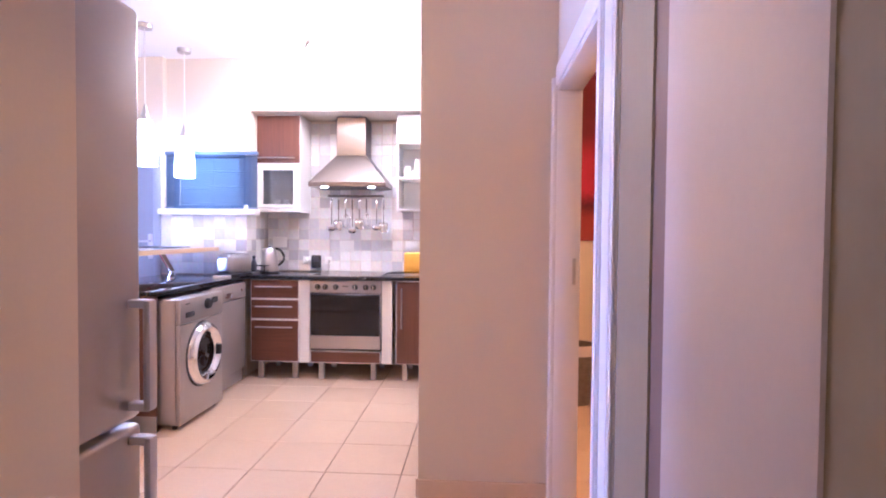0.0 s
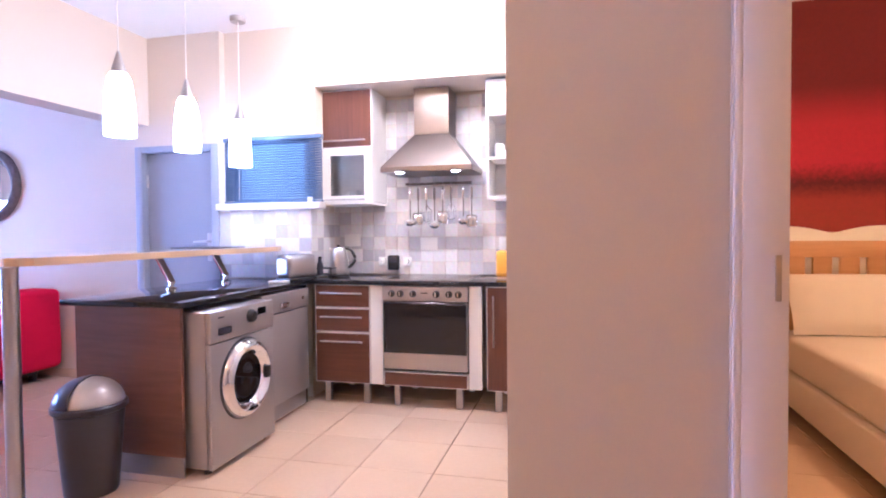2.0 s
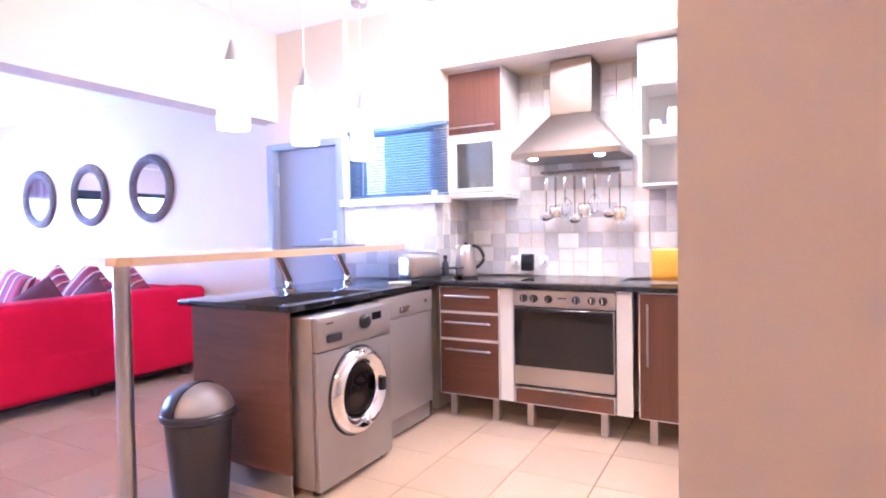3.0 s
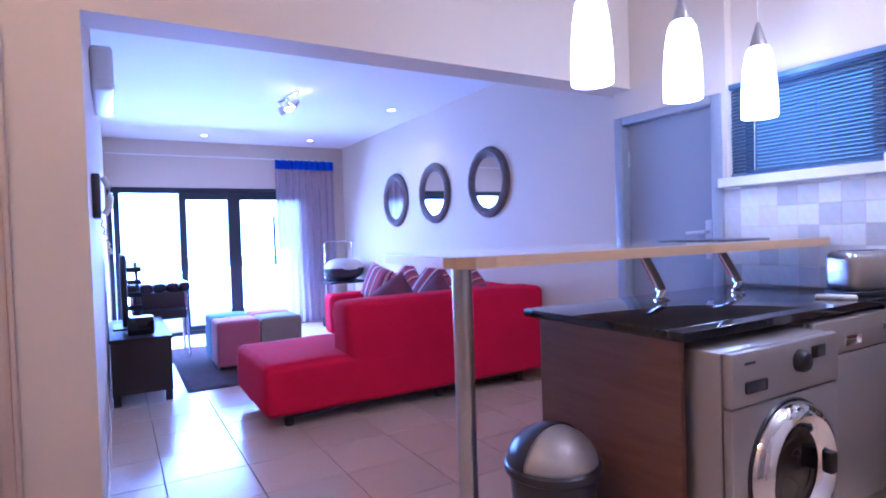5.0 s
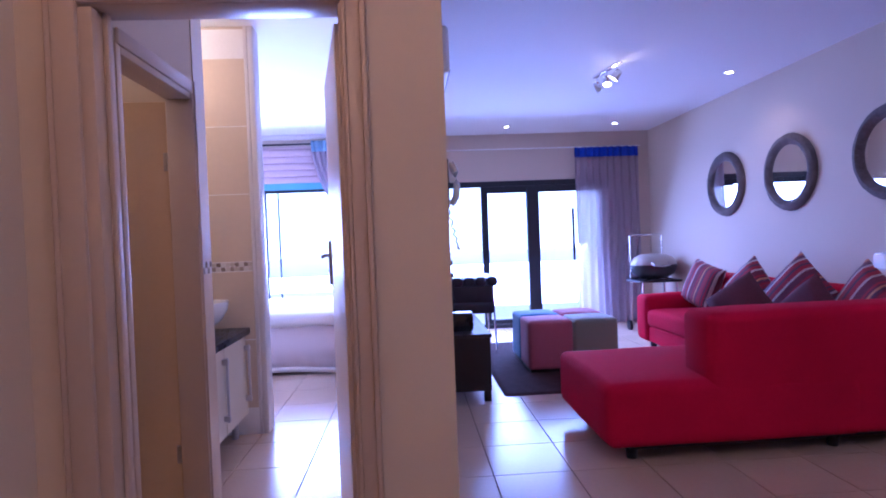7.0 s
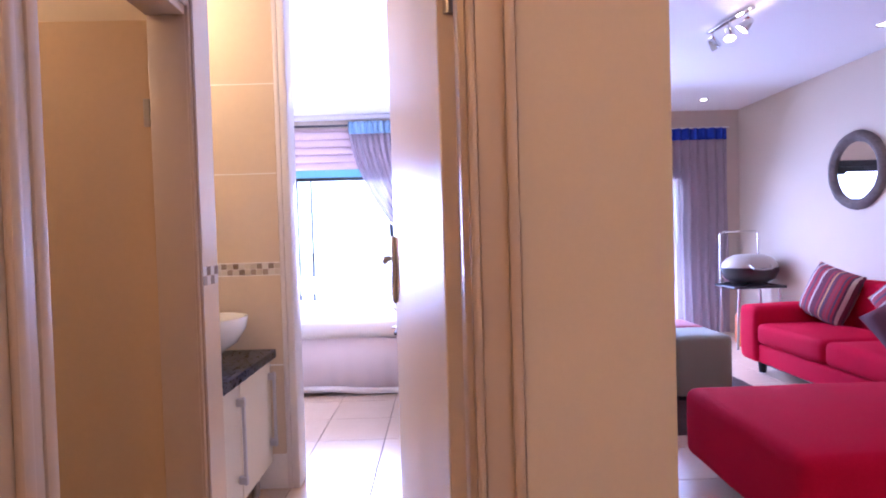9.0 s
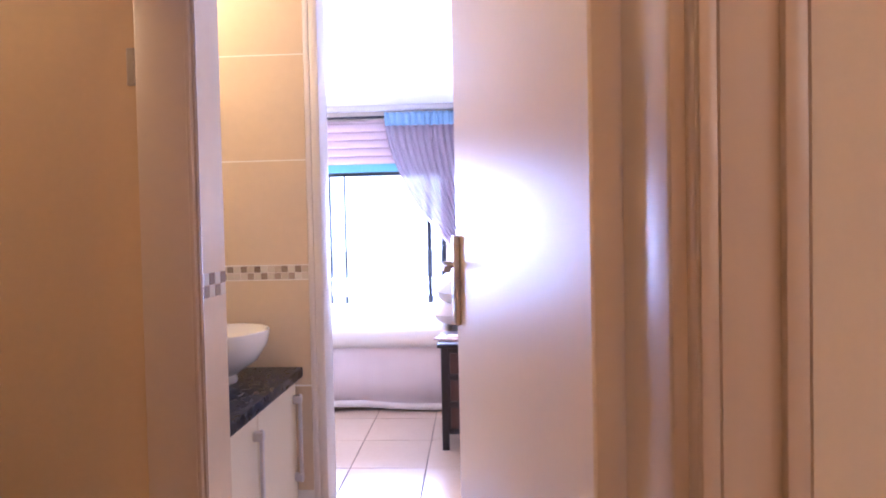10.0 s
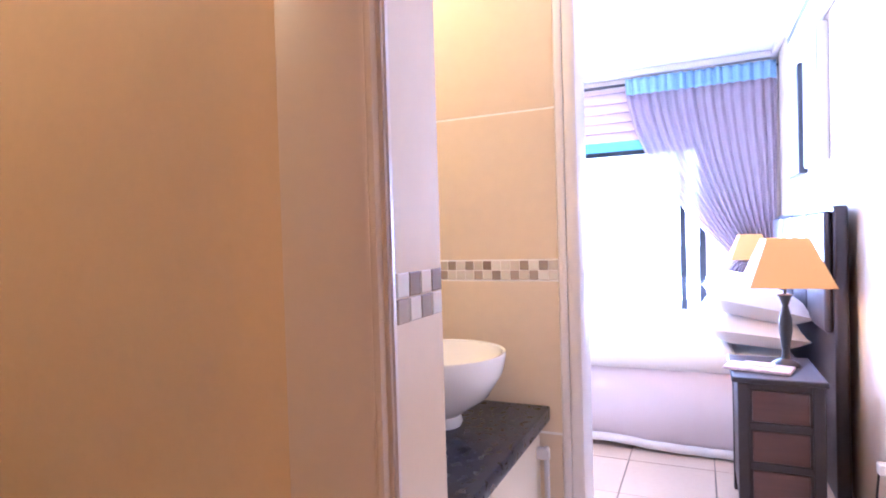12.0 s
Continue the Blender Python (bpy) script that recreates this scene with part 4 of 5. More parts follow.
to = thing("toaster", "chrome two-slice toaster on the worktop", "toaster", pose(-1.99, 4.54, 0.886, 0, 0, 68))
part("body", boxes((-0.13, 0.13, -0.08, 0.08, 0.015, 0.185), bev=0.035, seg=4), M_STEEL, to)
part("base", boxes((-0.125, 0.125, -0.075, 0.075, 0.0, 0.02), bev=0.004), M_BLACK, to)
for y in (-0.03, 0.03):
    part("slot", boxes((-0.09, 0.09, y - 0.011, y + 0.011, 0.180, 0.187)), M_BLACK, to)
part("lever", boxes((0.128, 0.15, -0.02, 0.02, 0.10, 0.115), bev=0.004), M_BLACK, to)
rk = thing("wire_rack", "dark wire rack with a bottle on the worktop", "rack", pose(-1.87, 4.72, 0.886, 0, 0, 0))
for z in (0.03, 0.075):
    bm = sweep(bmesh.new(), [(-0.09, -0.06, z), (0.09, -0.06, z), (0.09, 0.06, z), (-0.09, 0.06, z), (-0.09, -0.06, z)], 0.004, 8)
    part("wire", bm, M_BLACK, rk)
for x in (-0.09, 0.09):
    for y in (-0.06, 0.06):
        part("upright", tube(bmesh.new(), (x, y, 0), (x, y, 0.085), 0.004, seg=8), M_BLACK, rk)
part("floor", boxes((-0.088, 0.088, -0.058, 0.058, 0.026, 0.029)), M_BLACK, rk)
bo = thing("bottle", "small dark bottle standing in the wire rack", "bottle", pose(-1.90, 4.73, 0.916))
part("body", lathe(bmesh.new(), [(0, 0), (0.024, 0), (0.024, 0.07), (0.012, 0.095), (0.012, 0.115), (0, 0.115)]), M_BINGREY, bo)
part("cap", lathe(bmesh.new(), [(0.014, 0.11), (0.014, 0.13), (0, 0.131)]), M_BLACK, bo)
ph = thing("charger", "black charger plugged in a wall socket", "charger", pose(-1.47, 5.165, 0.98))
part("body", boxes((-0.045, 0.045, -0.02, 0.022, -0.06, 0.06), bev=0.01, seg=2), M_BLACK, ph)
part("screen", boxes((-0.03, 0.03, -0.024, -0.019, 0.0, 0.045), bev=0.002), M_BINGREY, ph)
for x in (-1.57, -1.36):
    so = thing("plug", "clear plug in a white wall socket", "plug", pose(x, 5.19, 0.99), "plugs over the worktop")
    part("plate", boxes((-0.035, 0.035, -0.008, 0.0, -0.035, 0.035), bev=0.004), M_WHITE, so)
    part("body", tube(bmesh.new(), (0, -0.008, 0), (0, -0.045, 0), 0.022, 0.018), M_WHITE, so)
for x, z in ((-1.83, 1.16), (-1.18, 1.13), (-0.55, 1.13)):
    so = thing("wall_socket", "white double wall socket on the tiles", "socket", pose(x, 5.19, z), "sockets on the tiles")
    part("plate", boxes((-0.07, 0.07, -0.01, 0.0, -0.05, 0.05), bev=0.005, seg=2), M_WHITE, so)
    for dx in (-0.035, 0.035):
        part("switch", boxes((dx - 0.01, dx + 0.01, -0.014, -0.01, 0.012, 0.035), bev=0.002), M_WHITE, so)
bb = thing("bread_bin", "yellow bread bin on the worktop", "bread bin", pose(-0.42, 4.85, 0.886))
part("body", boxes((-0.16, 0.16, -0.10, 0.10, 0.02, 0.20), bev=0.015, seg=3), M_YELLOW, bb)
part("lid", boxes((-0.15, 0.15, -0.108, -0.098, 0.04, 0.18), bev=0.006, seg=2), M_YELLOW, bb)
part("base", boxes((-0.155, 0.155, -0.095, 0.095, 0.0, 0.022), bev=0.003), M_BARWOOD, bb)
part("knob", tube(bmesh.new(), (0.10, -0.106, 0.15), (0.10, -0.125, 0.15), 0.009), M_CHROME, bb)
re = thing("remote_control", "white remote control lying on the worktop", "remote", pose(-1.98, 4.28, 0.886, 0, 0, 30))
part("body", boxes((-0.07, 0.07, -0.02, 0.02, 0.0, 0.018), bev=0.006, seg=2), M_WHITE, re)
part("keys", boxes((-0.05, 0.02, -0.012, 0.012, 0.018, 0.02)), M_BINLID, re)


# pendant lamps over the bar
def pendant(x, y, drop):
    p = thing("pendant_lamp", "lit opal glass pendant lamp hanging on a thin cord", "pendant lamp", pose(x, y, -drop), "pendants over the bar")
    part("rose", lathe(bmesh.new(), [(0, 2.735 + drop), (0.05, 2.735 + drop), (0.055, 2.745 + drop), (0.055, KC + drop), (0, KC + drop)]), M_STEEL, p)
    part("cord", tube(bmesh.new(), (0, 0, 2.16), (0, 0, 2.74 + drop), 0.003, seg=8), M_WHITE, p)
    part("cap", lathe(bmesh.new(), [(0.04, 2.065), (0.036, 2.085), (0.02, 2.14), (0.007, 2.185), (0, 2.186)]), M_STEEL, p)
    part("shade", lathe(bmesh.new(), [(0.078, 1.738), (0.079, 1.79), (0.076, 1.88), (0.067, 1.98), (0.057, 2.04), (0.042, 2.068), (0.038, 2.064), (0.052, 2.036), (0.062, 1.975), (0.071, 1.88), (0.074, 1.79), (0.073, 1.738), (0.078, 1.738)], None, 40), M_PENDANT, p, "lit frosted white glass shade")
    return p


for y, drop in ((3.39, -0.01), (3.92, 0.0), (4.48, 0.032)):
    pendant(-2.39, y, drop)


def spot_bar(m, n=3):
    s = thing("spotlight_bar", "chrome ceiling spotlight bar with lit halogen heads", "spotlight", m)
    part("bar", boxes((-0.22, 0.22, -0.02, 0.02, -0.022, 0), bev=0.006, seg=2), M_CHROME, s)
    for i in range(n):
        x = -0.17 + i * 0.17
        q = Matrix.Translation((x, 0, -0.09)) @ pose(0, 0, 0, (35, -25, 40)[i], 0, (0, 60, 150)[i])
        part("stem", tube(bmesh.new(), (x, 0, -0.02), (x, 0, -0.085), 0.006, seg=8), M_CHROME, s)
        h = part("head", lathe(bmesh.new(), [(0.018, 0.03), (0.028, 0.02), (0.033, -0.03), (0.036, -0.05), (0.030, -0.048)], q, 24), M_CHROME, s, "chrome spotlight head")
        part("bulb", lathe(bmesh.new(), [(0.0, -0.036), (0.028, -0.04), (0.030, -0.047)], q, 20), M_BULB, h, "lit halogen bulb")
    return s


spot_bar(pose(-1.05, 4.12, KC, 0, 0, 20))
spot_bar(pose(-6.09, 3.25, LC, 0, 0, 8))


def downlight(x, y, z=LC):
    d = thing("downlight", "small recessed ceiling downlight with chrome rim, lit", "downlight", pose(x, y, z), "ceiling downlights")
    part("rim", lathe(bmesh.new(), [(0.03, -0.002), (0.045, -0.006), (0.05, 0.0)], None, 28), M_CHROME, d)
    part("bulb", lathe(bmesh.new(), [(0.0, -0.003), (0.03, -0.003)], None, 20), M_BULB, d)


for x, y in ((-6.27, 4.39), (-8.35, 4.15), (-8.40, 2.82)):
    downlight(x, y)

# fridge in the hall niche
fr = thing("fridge_freezer", "tall silver fridge freezer with two long handles", "fridge", pose(-0.745, 0.9, 0, 0, 0, 90))
part("body", boxes((-0.29, 0.29, 0.06, 0.6, 0.03, 1.78), bev=0.01, seg=2), M_SILVER, fr)
for z0, z1, hz in ((0.04, 0.80, (0.42, 0.78)), (0.815, 1.78, (0.84, 1.10))):
    d = part("door", boxes((-0.292, 0.292, 0.0, 0.055, z0, z1), bev=0.014, seg=3), M_SILVER, fr, "silver fridge door")
    bm = boxes((0.235, 0.268, -0.055, -0.035, hz[0], hz[1]), bev=0.008, seg=2)
    for z in hz:
        s = 0.02 if z == hz[0] else -0.02
        box(bm, 0.238, 0.265, -0.05, 0.004, min(z, z + s), max(z, z + s), 0.003)
    part("handle", bm, M_BINLID, d, "grey bar handle")

# ---- living room ----


def soft_box(parent, name, x0, x1, y0, y1, z0, z1, material, r=0.05, label="", puff=0.0):
    """Upholstered block with rounded edges and slightly puffed faces."""
    bm = boxes((x0, x1, y0, y1, z0, z1), bev=r, seg=4)
    if puff:
        bmesh.ops.subdivide_edges(bm, edges=[e for e in bm.edges if e.calc_length() > 0.2], cuts=6, use_grid_fill=True)
        cx, cy, hx, hy = (x0 + x1) / 2, (y0 + y1) / 2, (x1 - x0) / 2, (y1 - y0) / 2
        for v in bm.verts:
            u, w = (v.co.x - cx) / hx, (v.co.y - cy) / hy
            if v.co.z > z1 - 0.02:
                v.co.z += puff * (1 - u * u) * (1 - w * w) + 0.006 * noise.noise(v.co * 5)
            v.co += 0.006 * Vector((noise.noise(v.co * 4), noise.noise(v.co * 4 + Vector((7, 0, 0))), 0))
    return part(name, bm, material, parent, label)


so = thing("corner_sofa", "red fabric corner sofa with chaise on dark feet", "sofa")
soft_box(so, "chaise_seat", -5.25, -4.32, 2.55, 3.92, 0.10, 0.43, M_RED, 0.05, "", 0.02)
soft_box(so, "chaise_back", -4.62, -4.322, 3.09, 4.76, 0.105, 0.77, M_RED, 0.05, "", 0.012)
soft_box(so, "seat_base", -7.20, -4.63, 3.93, 4.72, 0.10, 0.26, M_RED, 0.03)
for i in range(3):
    a = -7.0 + i * 0.79
    soft_box(so, "seat_cushion", a + 0.004, a + 0.786, 3.90, 4.50, 0.262, 0.43, M_RED, 0.045, "", 0.02)
soft_box(so, "backrest", -7.20, -4.63, 4.50, 4.76, 0.265, 0.76, M_RED, 0.05, "", 0.01)
soft_box(so, "armrest", -7.26, -7.01, 3.90, 4.75, 0.10, 0.56, M_RED, 0.05, "", 0.01)
part("kick", boxes((-5.19, -4.42, 2.70, 4.6, 0.065, 0.105), (-7.1, -5.2, 4.02, 4.6, 0.065, 0.105)), M_BLACK, so)
for x, y in ((-5.16, 2.73), (-4.48, 2.73), (-4.48, 3.85), (-4.48, 4.6), (-7.12, 4.02), (-7.12, 4.58), (-5.9, 4.02)):
    part("foot", tube(bmesh.new(), (x, y, 0), (x, y, 0.10), 0.028, 0.036, 16), M_BLACK, so)


def pillow_mesh(w, h, d, seed):
    bm = bmesh.new()
    n = 12
    grid = {}
    for s in (1, -1):
        for i in range(n + 1):
            for j in range(n + 1):
                u, v = 2 * i / n - 1, 2 * j / n - 1
                edge = i in (0, n) or j in (0, n)
                if edge and s < 0:
                    grid[s, i, j] = grid[1, i, j]
                    continue
                pin = 1 - 0.10 * (1 - (u * v) ** 2) * (abs(u) ** 4 + abs(v) ** 4) / 2
                t = max(0.0, (1 - u ** 4) * (1 - v ** 4)) ** 0.55
                wob = 0.006 * noise.noise(Vector((u * 2, v * 2, seed)))
                grid[s, i, j] = bm.verts.new((w / 2 * u * pin, s * (d / 2 * t + wob * t), h / 2 * v * pin))
        for i in range(n):
            for j in range(n):
                f = [grid[s, i, j], grid[s, i + 1, j], grid[s, i + 1, j + 1], grid[s, i, j + 1]]
                bm.faces.new(f if s > 0 else f[::-1])
    return bm


def cushion(m, w, label, material, seed, group="cushions on the sofa"):
    ob = part("cushion", pillow_mesh(w, w, 0.16, seed), material)
    ob.matrix_world = m
    return tagged(ob, label, "cushion", group)


STR = "striped red and grey woven cushion leaning on the sofa"
cushion(pose(-6.85, 4.40, 0.66, -18, 14, 8), 0.44, STR, M_STRIPE, 1)
cushion(pose(-6.12, 4.42, 0.68, -16, 45, 0), 0.42, STR, M_STRIPE, 2)
cushion(pose(-5.50, 4.40, 0.70, -16, 40, 4), 0.46, STR, M_STRIPE, 3)
cushion(pose(-4.82, 4.36, 0.69, -14, 32, -6), 0.44, STR, M_STRIPE, 4)
DSK = "dark plum woven cushion leaning on the sofa"
cushion(pose(-5.66, 4.06, 0.62, -38, 42, 6), 0.40, DSK, M_DUSK, 5)
cushion(pose(-5.14, 4.22, 0.63, -22, 42, -4), 0.38, DSK, M_DUSK, 6)

# round mirrors
for x, z, r in ((-7.07, 1.645, 0.325), (-6.11, 1.652, 0.325), (-5.10, 1.67, 0.325)):
    mi = thing("round_mirror", "round wall mirror in a wide woven fibre frame", "mirror", pose(x, LN, z, 90), "mirrors over the sofa")
    bm = lathe(bmesh.new(), [(r - 0.095, 0.012), (r - 0.085, 0.032), (r - 0.05, 0.048), (r - 0.015, 0.036), (r, 0.012), (r - 0.005, 0.0)], None, 64)
    for v in bm.verts:
        v.co += v.co.normalized() * 0.006 * noise.noise(v.co * 30)
    part("frame", bm, M_WICKER, mi)
    part("glass", lathe(bmesh.new(), [(0.0, 0.014), (r - 0.09, 0.014)], None, 64), M_MIRROR, mi, "plain mirror glass")


def curtain(name, label, x, y0, y1, z0, z1, folds, material, band, band_mat, tie=None, depth=0.035):
    """Hanging curtain on a wall facing east; tie = (height, where it is drawn to, share of the width left)."""
    ob = thing(name, label, "curtain")

    def build(za, zb, rows):
        bm = bmesh.new()
        n = folds * 10
        g = []
        for k in range(rows + 1):
            z = zb + (za - zb) * k / rows
            line = []
            for i in range(n + 1):
                u = i / n
                y = y0 + (y1 - y0) * u
                d = depth
                if tie:
                    zt, yt, share = tie
                    if z > zt:
                        f = ((z1 - z) / (z1 - zt)) ** 1.9
                    else:
                        f = max(0.0, 1 - 0.55 * (zt - z) / max(zt - z0, 0.01))
                    y = y * (1 - f) + f * (yt + (y - (y0 + y1) / 2) * share)
                    d = depth * (1 + 0.6 * f)
                xx = x + d * math.sin(u * folds * 2 * math.pi + 2.2 * noise.noise(Vector((u * 4, z * 0.5, 3))) + 0.4 * math.sin(3 * z)) * (0.75 + 0.5 * noise.noise(Vector((u * 6, 0.3 * z, 8)))) + 0.008 * noise.noise(Vector((y * 6, z * 2, 1)))
                line.append(bm.verts.new((xx, y, z)))
            g.append(line)
        for a, b in zip(g, g[1:]):
            for i in range(n):
                bm.faces.new((a[i], a[i + 1], b[i + 1], b[i]))
        return bm

    c = part("cloth", build(z0, z1 - band, 40), material, ob)
    mod = c.modifiers.new("thick", "SOLIDIFY")
    mod.thickness = 0.003
    c = part("header", build(z1 - band, z1, 4), band_mat, ob)
    mod = c.modifiers.new("thick", "SOLIDIFY")
    mod.thickness = 0.006
    return ob


curtain("curtain", "lilac grey curtain with royal blue header beside the sliding door", WW + 0.07, 3.785, 4.63, 0.02, 2.33, 9, M_VOILE, 0.13, M_BLUE, depth=0.028)
rd = thing("curtain_rail", "thin white curtain rail over the sliding door", "rail")
part("pole", tube(bmesh.new(), (WW + 0.07, 1.74, 2.335), (WW + 0.07, 4.66, 2.335), 0.009), M_WHITE, rd)
for y in (1.9, 3.2, 4.6):
    part("bracket", tube(bmesh.new(), (WW, y, 2.335), (WW + 0.07, y, 2.335), 0.007, seg=8), M_WHITE, rd)


def ottoman(x0, y0, w, mats):
    for i in range(2):
        for j in range(2):
            o = thing("ottoman", mats[i][j][1], "ottoman", pose(x0 + i * w, y0 + j * w, 0), "ottomans on the rug")
            soft_box(o, "cover", 0.004, w - 0.004, 0.004, w - 0.004, 0.02, 0.44, mats[i][j][0], 0.03, "", 0.012)
            part("base", boxes((0.02, w - 0.02, 0.02, w - 0.02, 0.0, 0.03)), M_BLACK, o)


ottoman(-7.14, 2.575, 0.40, [[(M_OTT_BLUE, "blue felt cube ottoman"), (M_OTT_RED, "rose red felt cube ottoman")],
                            [(M_OTT_PINK, "pink felt cube ottoman"), (M_OTT_GREY, "stone grey felt cube ottoman")]])
for ob in [o for o in bpy.data.objects if o.name.startswith("ottoman")]:
    ob.location.z = 0.018

# rug with short pile
bm = bmesh.new()
nx, ny = 90, 60
g = [[bm.verts.new((-7.87 + 2.13 * i / nx + (0.01 * noise.noise(Vector((0, j * 0.9, 3))) if i in (0, nx) else 0),
                    2.26 + 1.45 * j / ny + (0.01 * noise.noise(Vector((i * 0.9, 0, 5))) if j in (0, ny) else 0),
                    0.0 if i in (0, nx) or j in (0, ny) else 0.014 + 0.006 * noise.noise(Vector((i * 0.7, j * 0.7, 0))))) for j in range(ny + 1)] for i in range(nx + 1)]
for i in range(nx):
    for j in range(ny):
        bm.faces.new((g[i][j], g[i + 1][j], g[i + 1][j + 1], g[i][j + 1]))
ru = thing("rug", "dark brown shaggy rug under the ottomans", "rug")
part("mat", bm, M_RUG, ru)

# television stand against the south wall
tv = thing("tv_stand", "dark wood television stand with open shelf", "tv stand")
part("top", boxes((-6.95, -5.62, 1.73, 2.16, 0.475, 0.50), bev=0.004), M_DARKWOOD, tv)
part("side", boxes((-5.66, -5.63, 1.74, 2.15, 0.08, 0.475), bev=0.003), M_DARKWOOD, tv)
part("side", boxes((-6.94, -6.91, 1.74, 2.15, 0.08, 0.475), bev=0.003), M_DARKWOOD, tv)
part("shelf", boxes((-6.91, -5.66, 1.75, 2.14, 0.09, 0.11)), M_DARKWOOD, tv)
part("back", boxes((-6.91, -5.66, 1.74, 1.75, 0.11, 0.475)), M_DARKWOOD, tv)
for x in (-6.90, -5.67):
    for y in (1.77, 2.12):
        part("leg", boxes((x - 0.03, x + 0.03, y - 0.025, y + 0.025, 0, 0.085), bev=0.003), M_DARKWOOD, tv)
te = thing("television", "black flat screen television on the stand", "television", pose(-6.35, 1.86, 0.50, 0, 0, 0))
part("screen", boxes((-0.48, 0.48, -0.03, 0.012, 0.06, 0.62), bev=0.008, seg=2), M_BLACK, te)
part("panel", boxes((-0.46, 0.46, 0.012, 0.016, 0.09, 0.60)), M_DARKGLASS, te)
part("foot", boxes((-0.20, 0.20, -0.10, 0.10, 0.0, 0.012), bev=0.004), M_BLACK, te)
part("neck", boxes((-0.04, 0.04, -0.025, 0.005, 0.01, 0.08)), M_BLACK, te)
dv = thing("decoder", "small dark media box on the television stand", "media box", pose(-5.86, 1.95, 0.50))
part("case", boxes((-0.11, 0.11, -0.09, 0.09, 0.004, 0.14), bev=0.006, seg=2), M_DARKGLASS, dv)
part("front", boxes((-0.10, 0.10, 0.09, 0.094, 0.02, 0.12)), M_BINGREY, dv)


def armchair(m):
    c = thing("armchair", "black padded chair with ribbed top and metal legs", "chair", m)
    soft_box(c, "seat", -0.27, 0.27, -0.26, 0.26, 0.42, 0.54, M_LEATHER, 0.03)
    for i in range(5):
        y = -0.24 + i * 0.12
        soft_box(c, "pad", -0.28, 0.28, y - 0.055, y + 0.055, 0.70, 0.80, M_LEATHER, 0.035)
    soft_box(c, "backrest", -0.27, -0.19, -0.26, 0.26, 0.50, 0.72, M_LEATHER, 0.03)
    soft_box(c, "side_panel", 0.19, 0.25, -0.25, 0.25, 0.50, 0.71, M_LEATHER, 0.02)
    for x in (-0.24, 0.24):
        for y in (-0.24, 0.24):
            part("leg", tube(bmesh.new(), (x, y, 0.72), (x * 1.1, y * 1.1, 0.0), 0.011, seg=10), M_CHROME, c)
    return c


armchair(pose(-7.55, 2.18, 0, 0, 0, 0))
fc = thing("folding_chair", "dark folding chair leaning against the wall", "chair", pose(-7.15, 1.92, 0, 0, 0, 0))
for y in (-0.02, 0.10):
    part("rail", tube(bmesh.new(), (0.30, y, 0.0), (-0.22, y - 0.05, 1.02), 0.016), M_BLACK, fc)
for k in range(4):
    t = 0.55 + 0.12 * k
    part("slat", boxes((0.30 - 0.52 * t - 0.02, 0.30 - 0.52 * t + 0.02, -0.06, 0.10, 1.02 * t, 1.02 * t + 0.05), bev=0.006), M_BLACK, fc)

# wall air conditioner and intercom
ac = thing("air_conditioner", "white wall air conditioner high on the wall", "air conditioner", pose(-4.45, 1.72, 2.06) @ Matrix.Diagonal((1, 0.6, 0.88, 1)))
part("case", boxes((-0.80, 0.0, 0.0, 0.19, 0.0, 0.28), bev=0.035, seg=4), M_WHITE, ac)
part("vent", boxes((-0.75, -0.05, 0.13, 0.193, 0.015, 0.055), bev=0.004), M_BLACK, ac)
part("flap", boxes((-0.75, -0.05, 0.15, 0.20, 0.06, 0.066), bev=0.002), M_WHITE, ac)
part("end_mark", boxes((0.0, 0.003, 0.05, 0.16, 0.06, 0.22), bev=0.001), M_WHITE, ac)
ic = thing("intercom", "dark wall intercom handset with coiled white cord", "intercom", pose(-3.80, 1.72, 1.32))
part("body", boxes((-0.05, 0.05, 0.0, 0.035, 0.0, 0.20), bev=0.008, seg=2), M_BINGREY, ic)
part("handset", sweep(bmesh.new(), [(-0.02, 0.045, 0.02), (-0.02, 0.065, 0.05), (-0.02, 0.07, 0.10), (-0.02, 0.065, 0.15), (-0.02, 0.045, 0.19)], 0.014, 12), M_WHITE, ic)
pts = [(0.01 + 0.006 * math.cos(i * 1.3), 0.03 + 0.035 * math.sin(math.pi * i / 60) + 0.006 * math.sin(i * 1.3), 0.0 - 0.16 * math.sin(math.pi * i / 60)) for i in range(61)]
part("cord", sweep(bmesh.new(), pts, 0.003, 6), M_WHITE, ic)

# gas barbecue in the corner
gr = thing("gas_barbecue", "portable gas barbecue with cream lid on a dark cart", "barbecue", pose(-8.15, 4.49, 0, 0, 0, 0))
part("bowl", lathe(bmesh.new(), [(0.0, 0.63), (0.15, 0.635), (0.24, 0.69), (0.275, 0.76), (0.278, 0.80), (0.265, 0.805), (0.0, 0.79)], Matrix.Diagonal((0.8, 1.0, 1, 1)), 36), M_BLACK, gr)
lid = part("lid", lathe(bmesh.new(), [(0.27, 0.80), (0.262, 0.84), (0.22, 0.89), (0.14, 0.925), (0.0, 0.935)], Matrix.Diagonal((0.8, 1.0, 1, 1)), 36), mat("cream enamel", (0.48, 0.42, 0.35), 0.3, var=0.03, bump=0.02), gr)
part("handle", sweep(bmesh.new(), [(0.19, -0.10, 0.83), (0.25, -0.09, 0.80), (0.26, 0, 0.79), (0.25, 0.09, 0.80), (0.19, 0.10, 0.83)], 0.009, 10), M_STEEL, lid)
part("shelf", boxes((-0.20, 0.20, -0.26, 0.26, 0.60, 0.625), bev=0.006), M_BLACK, gr)
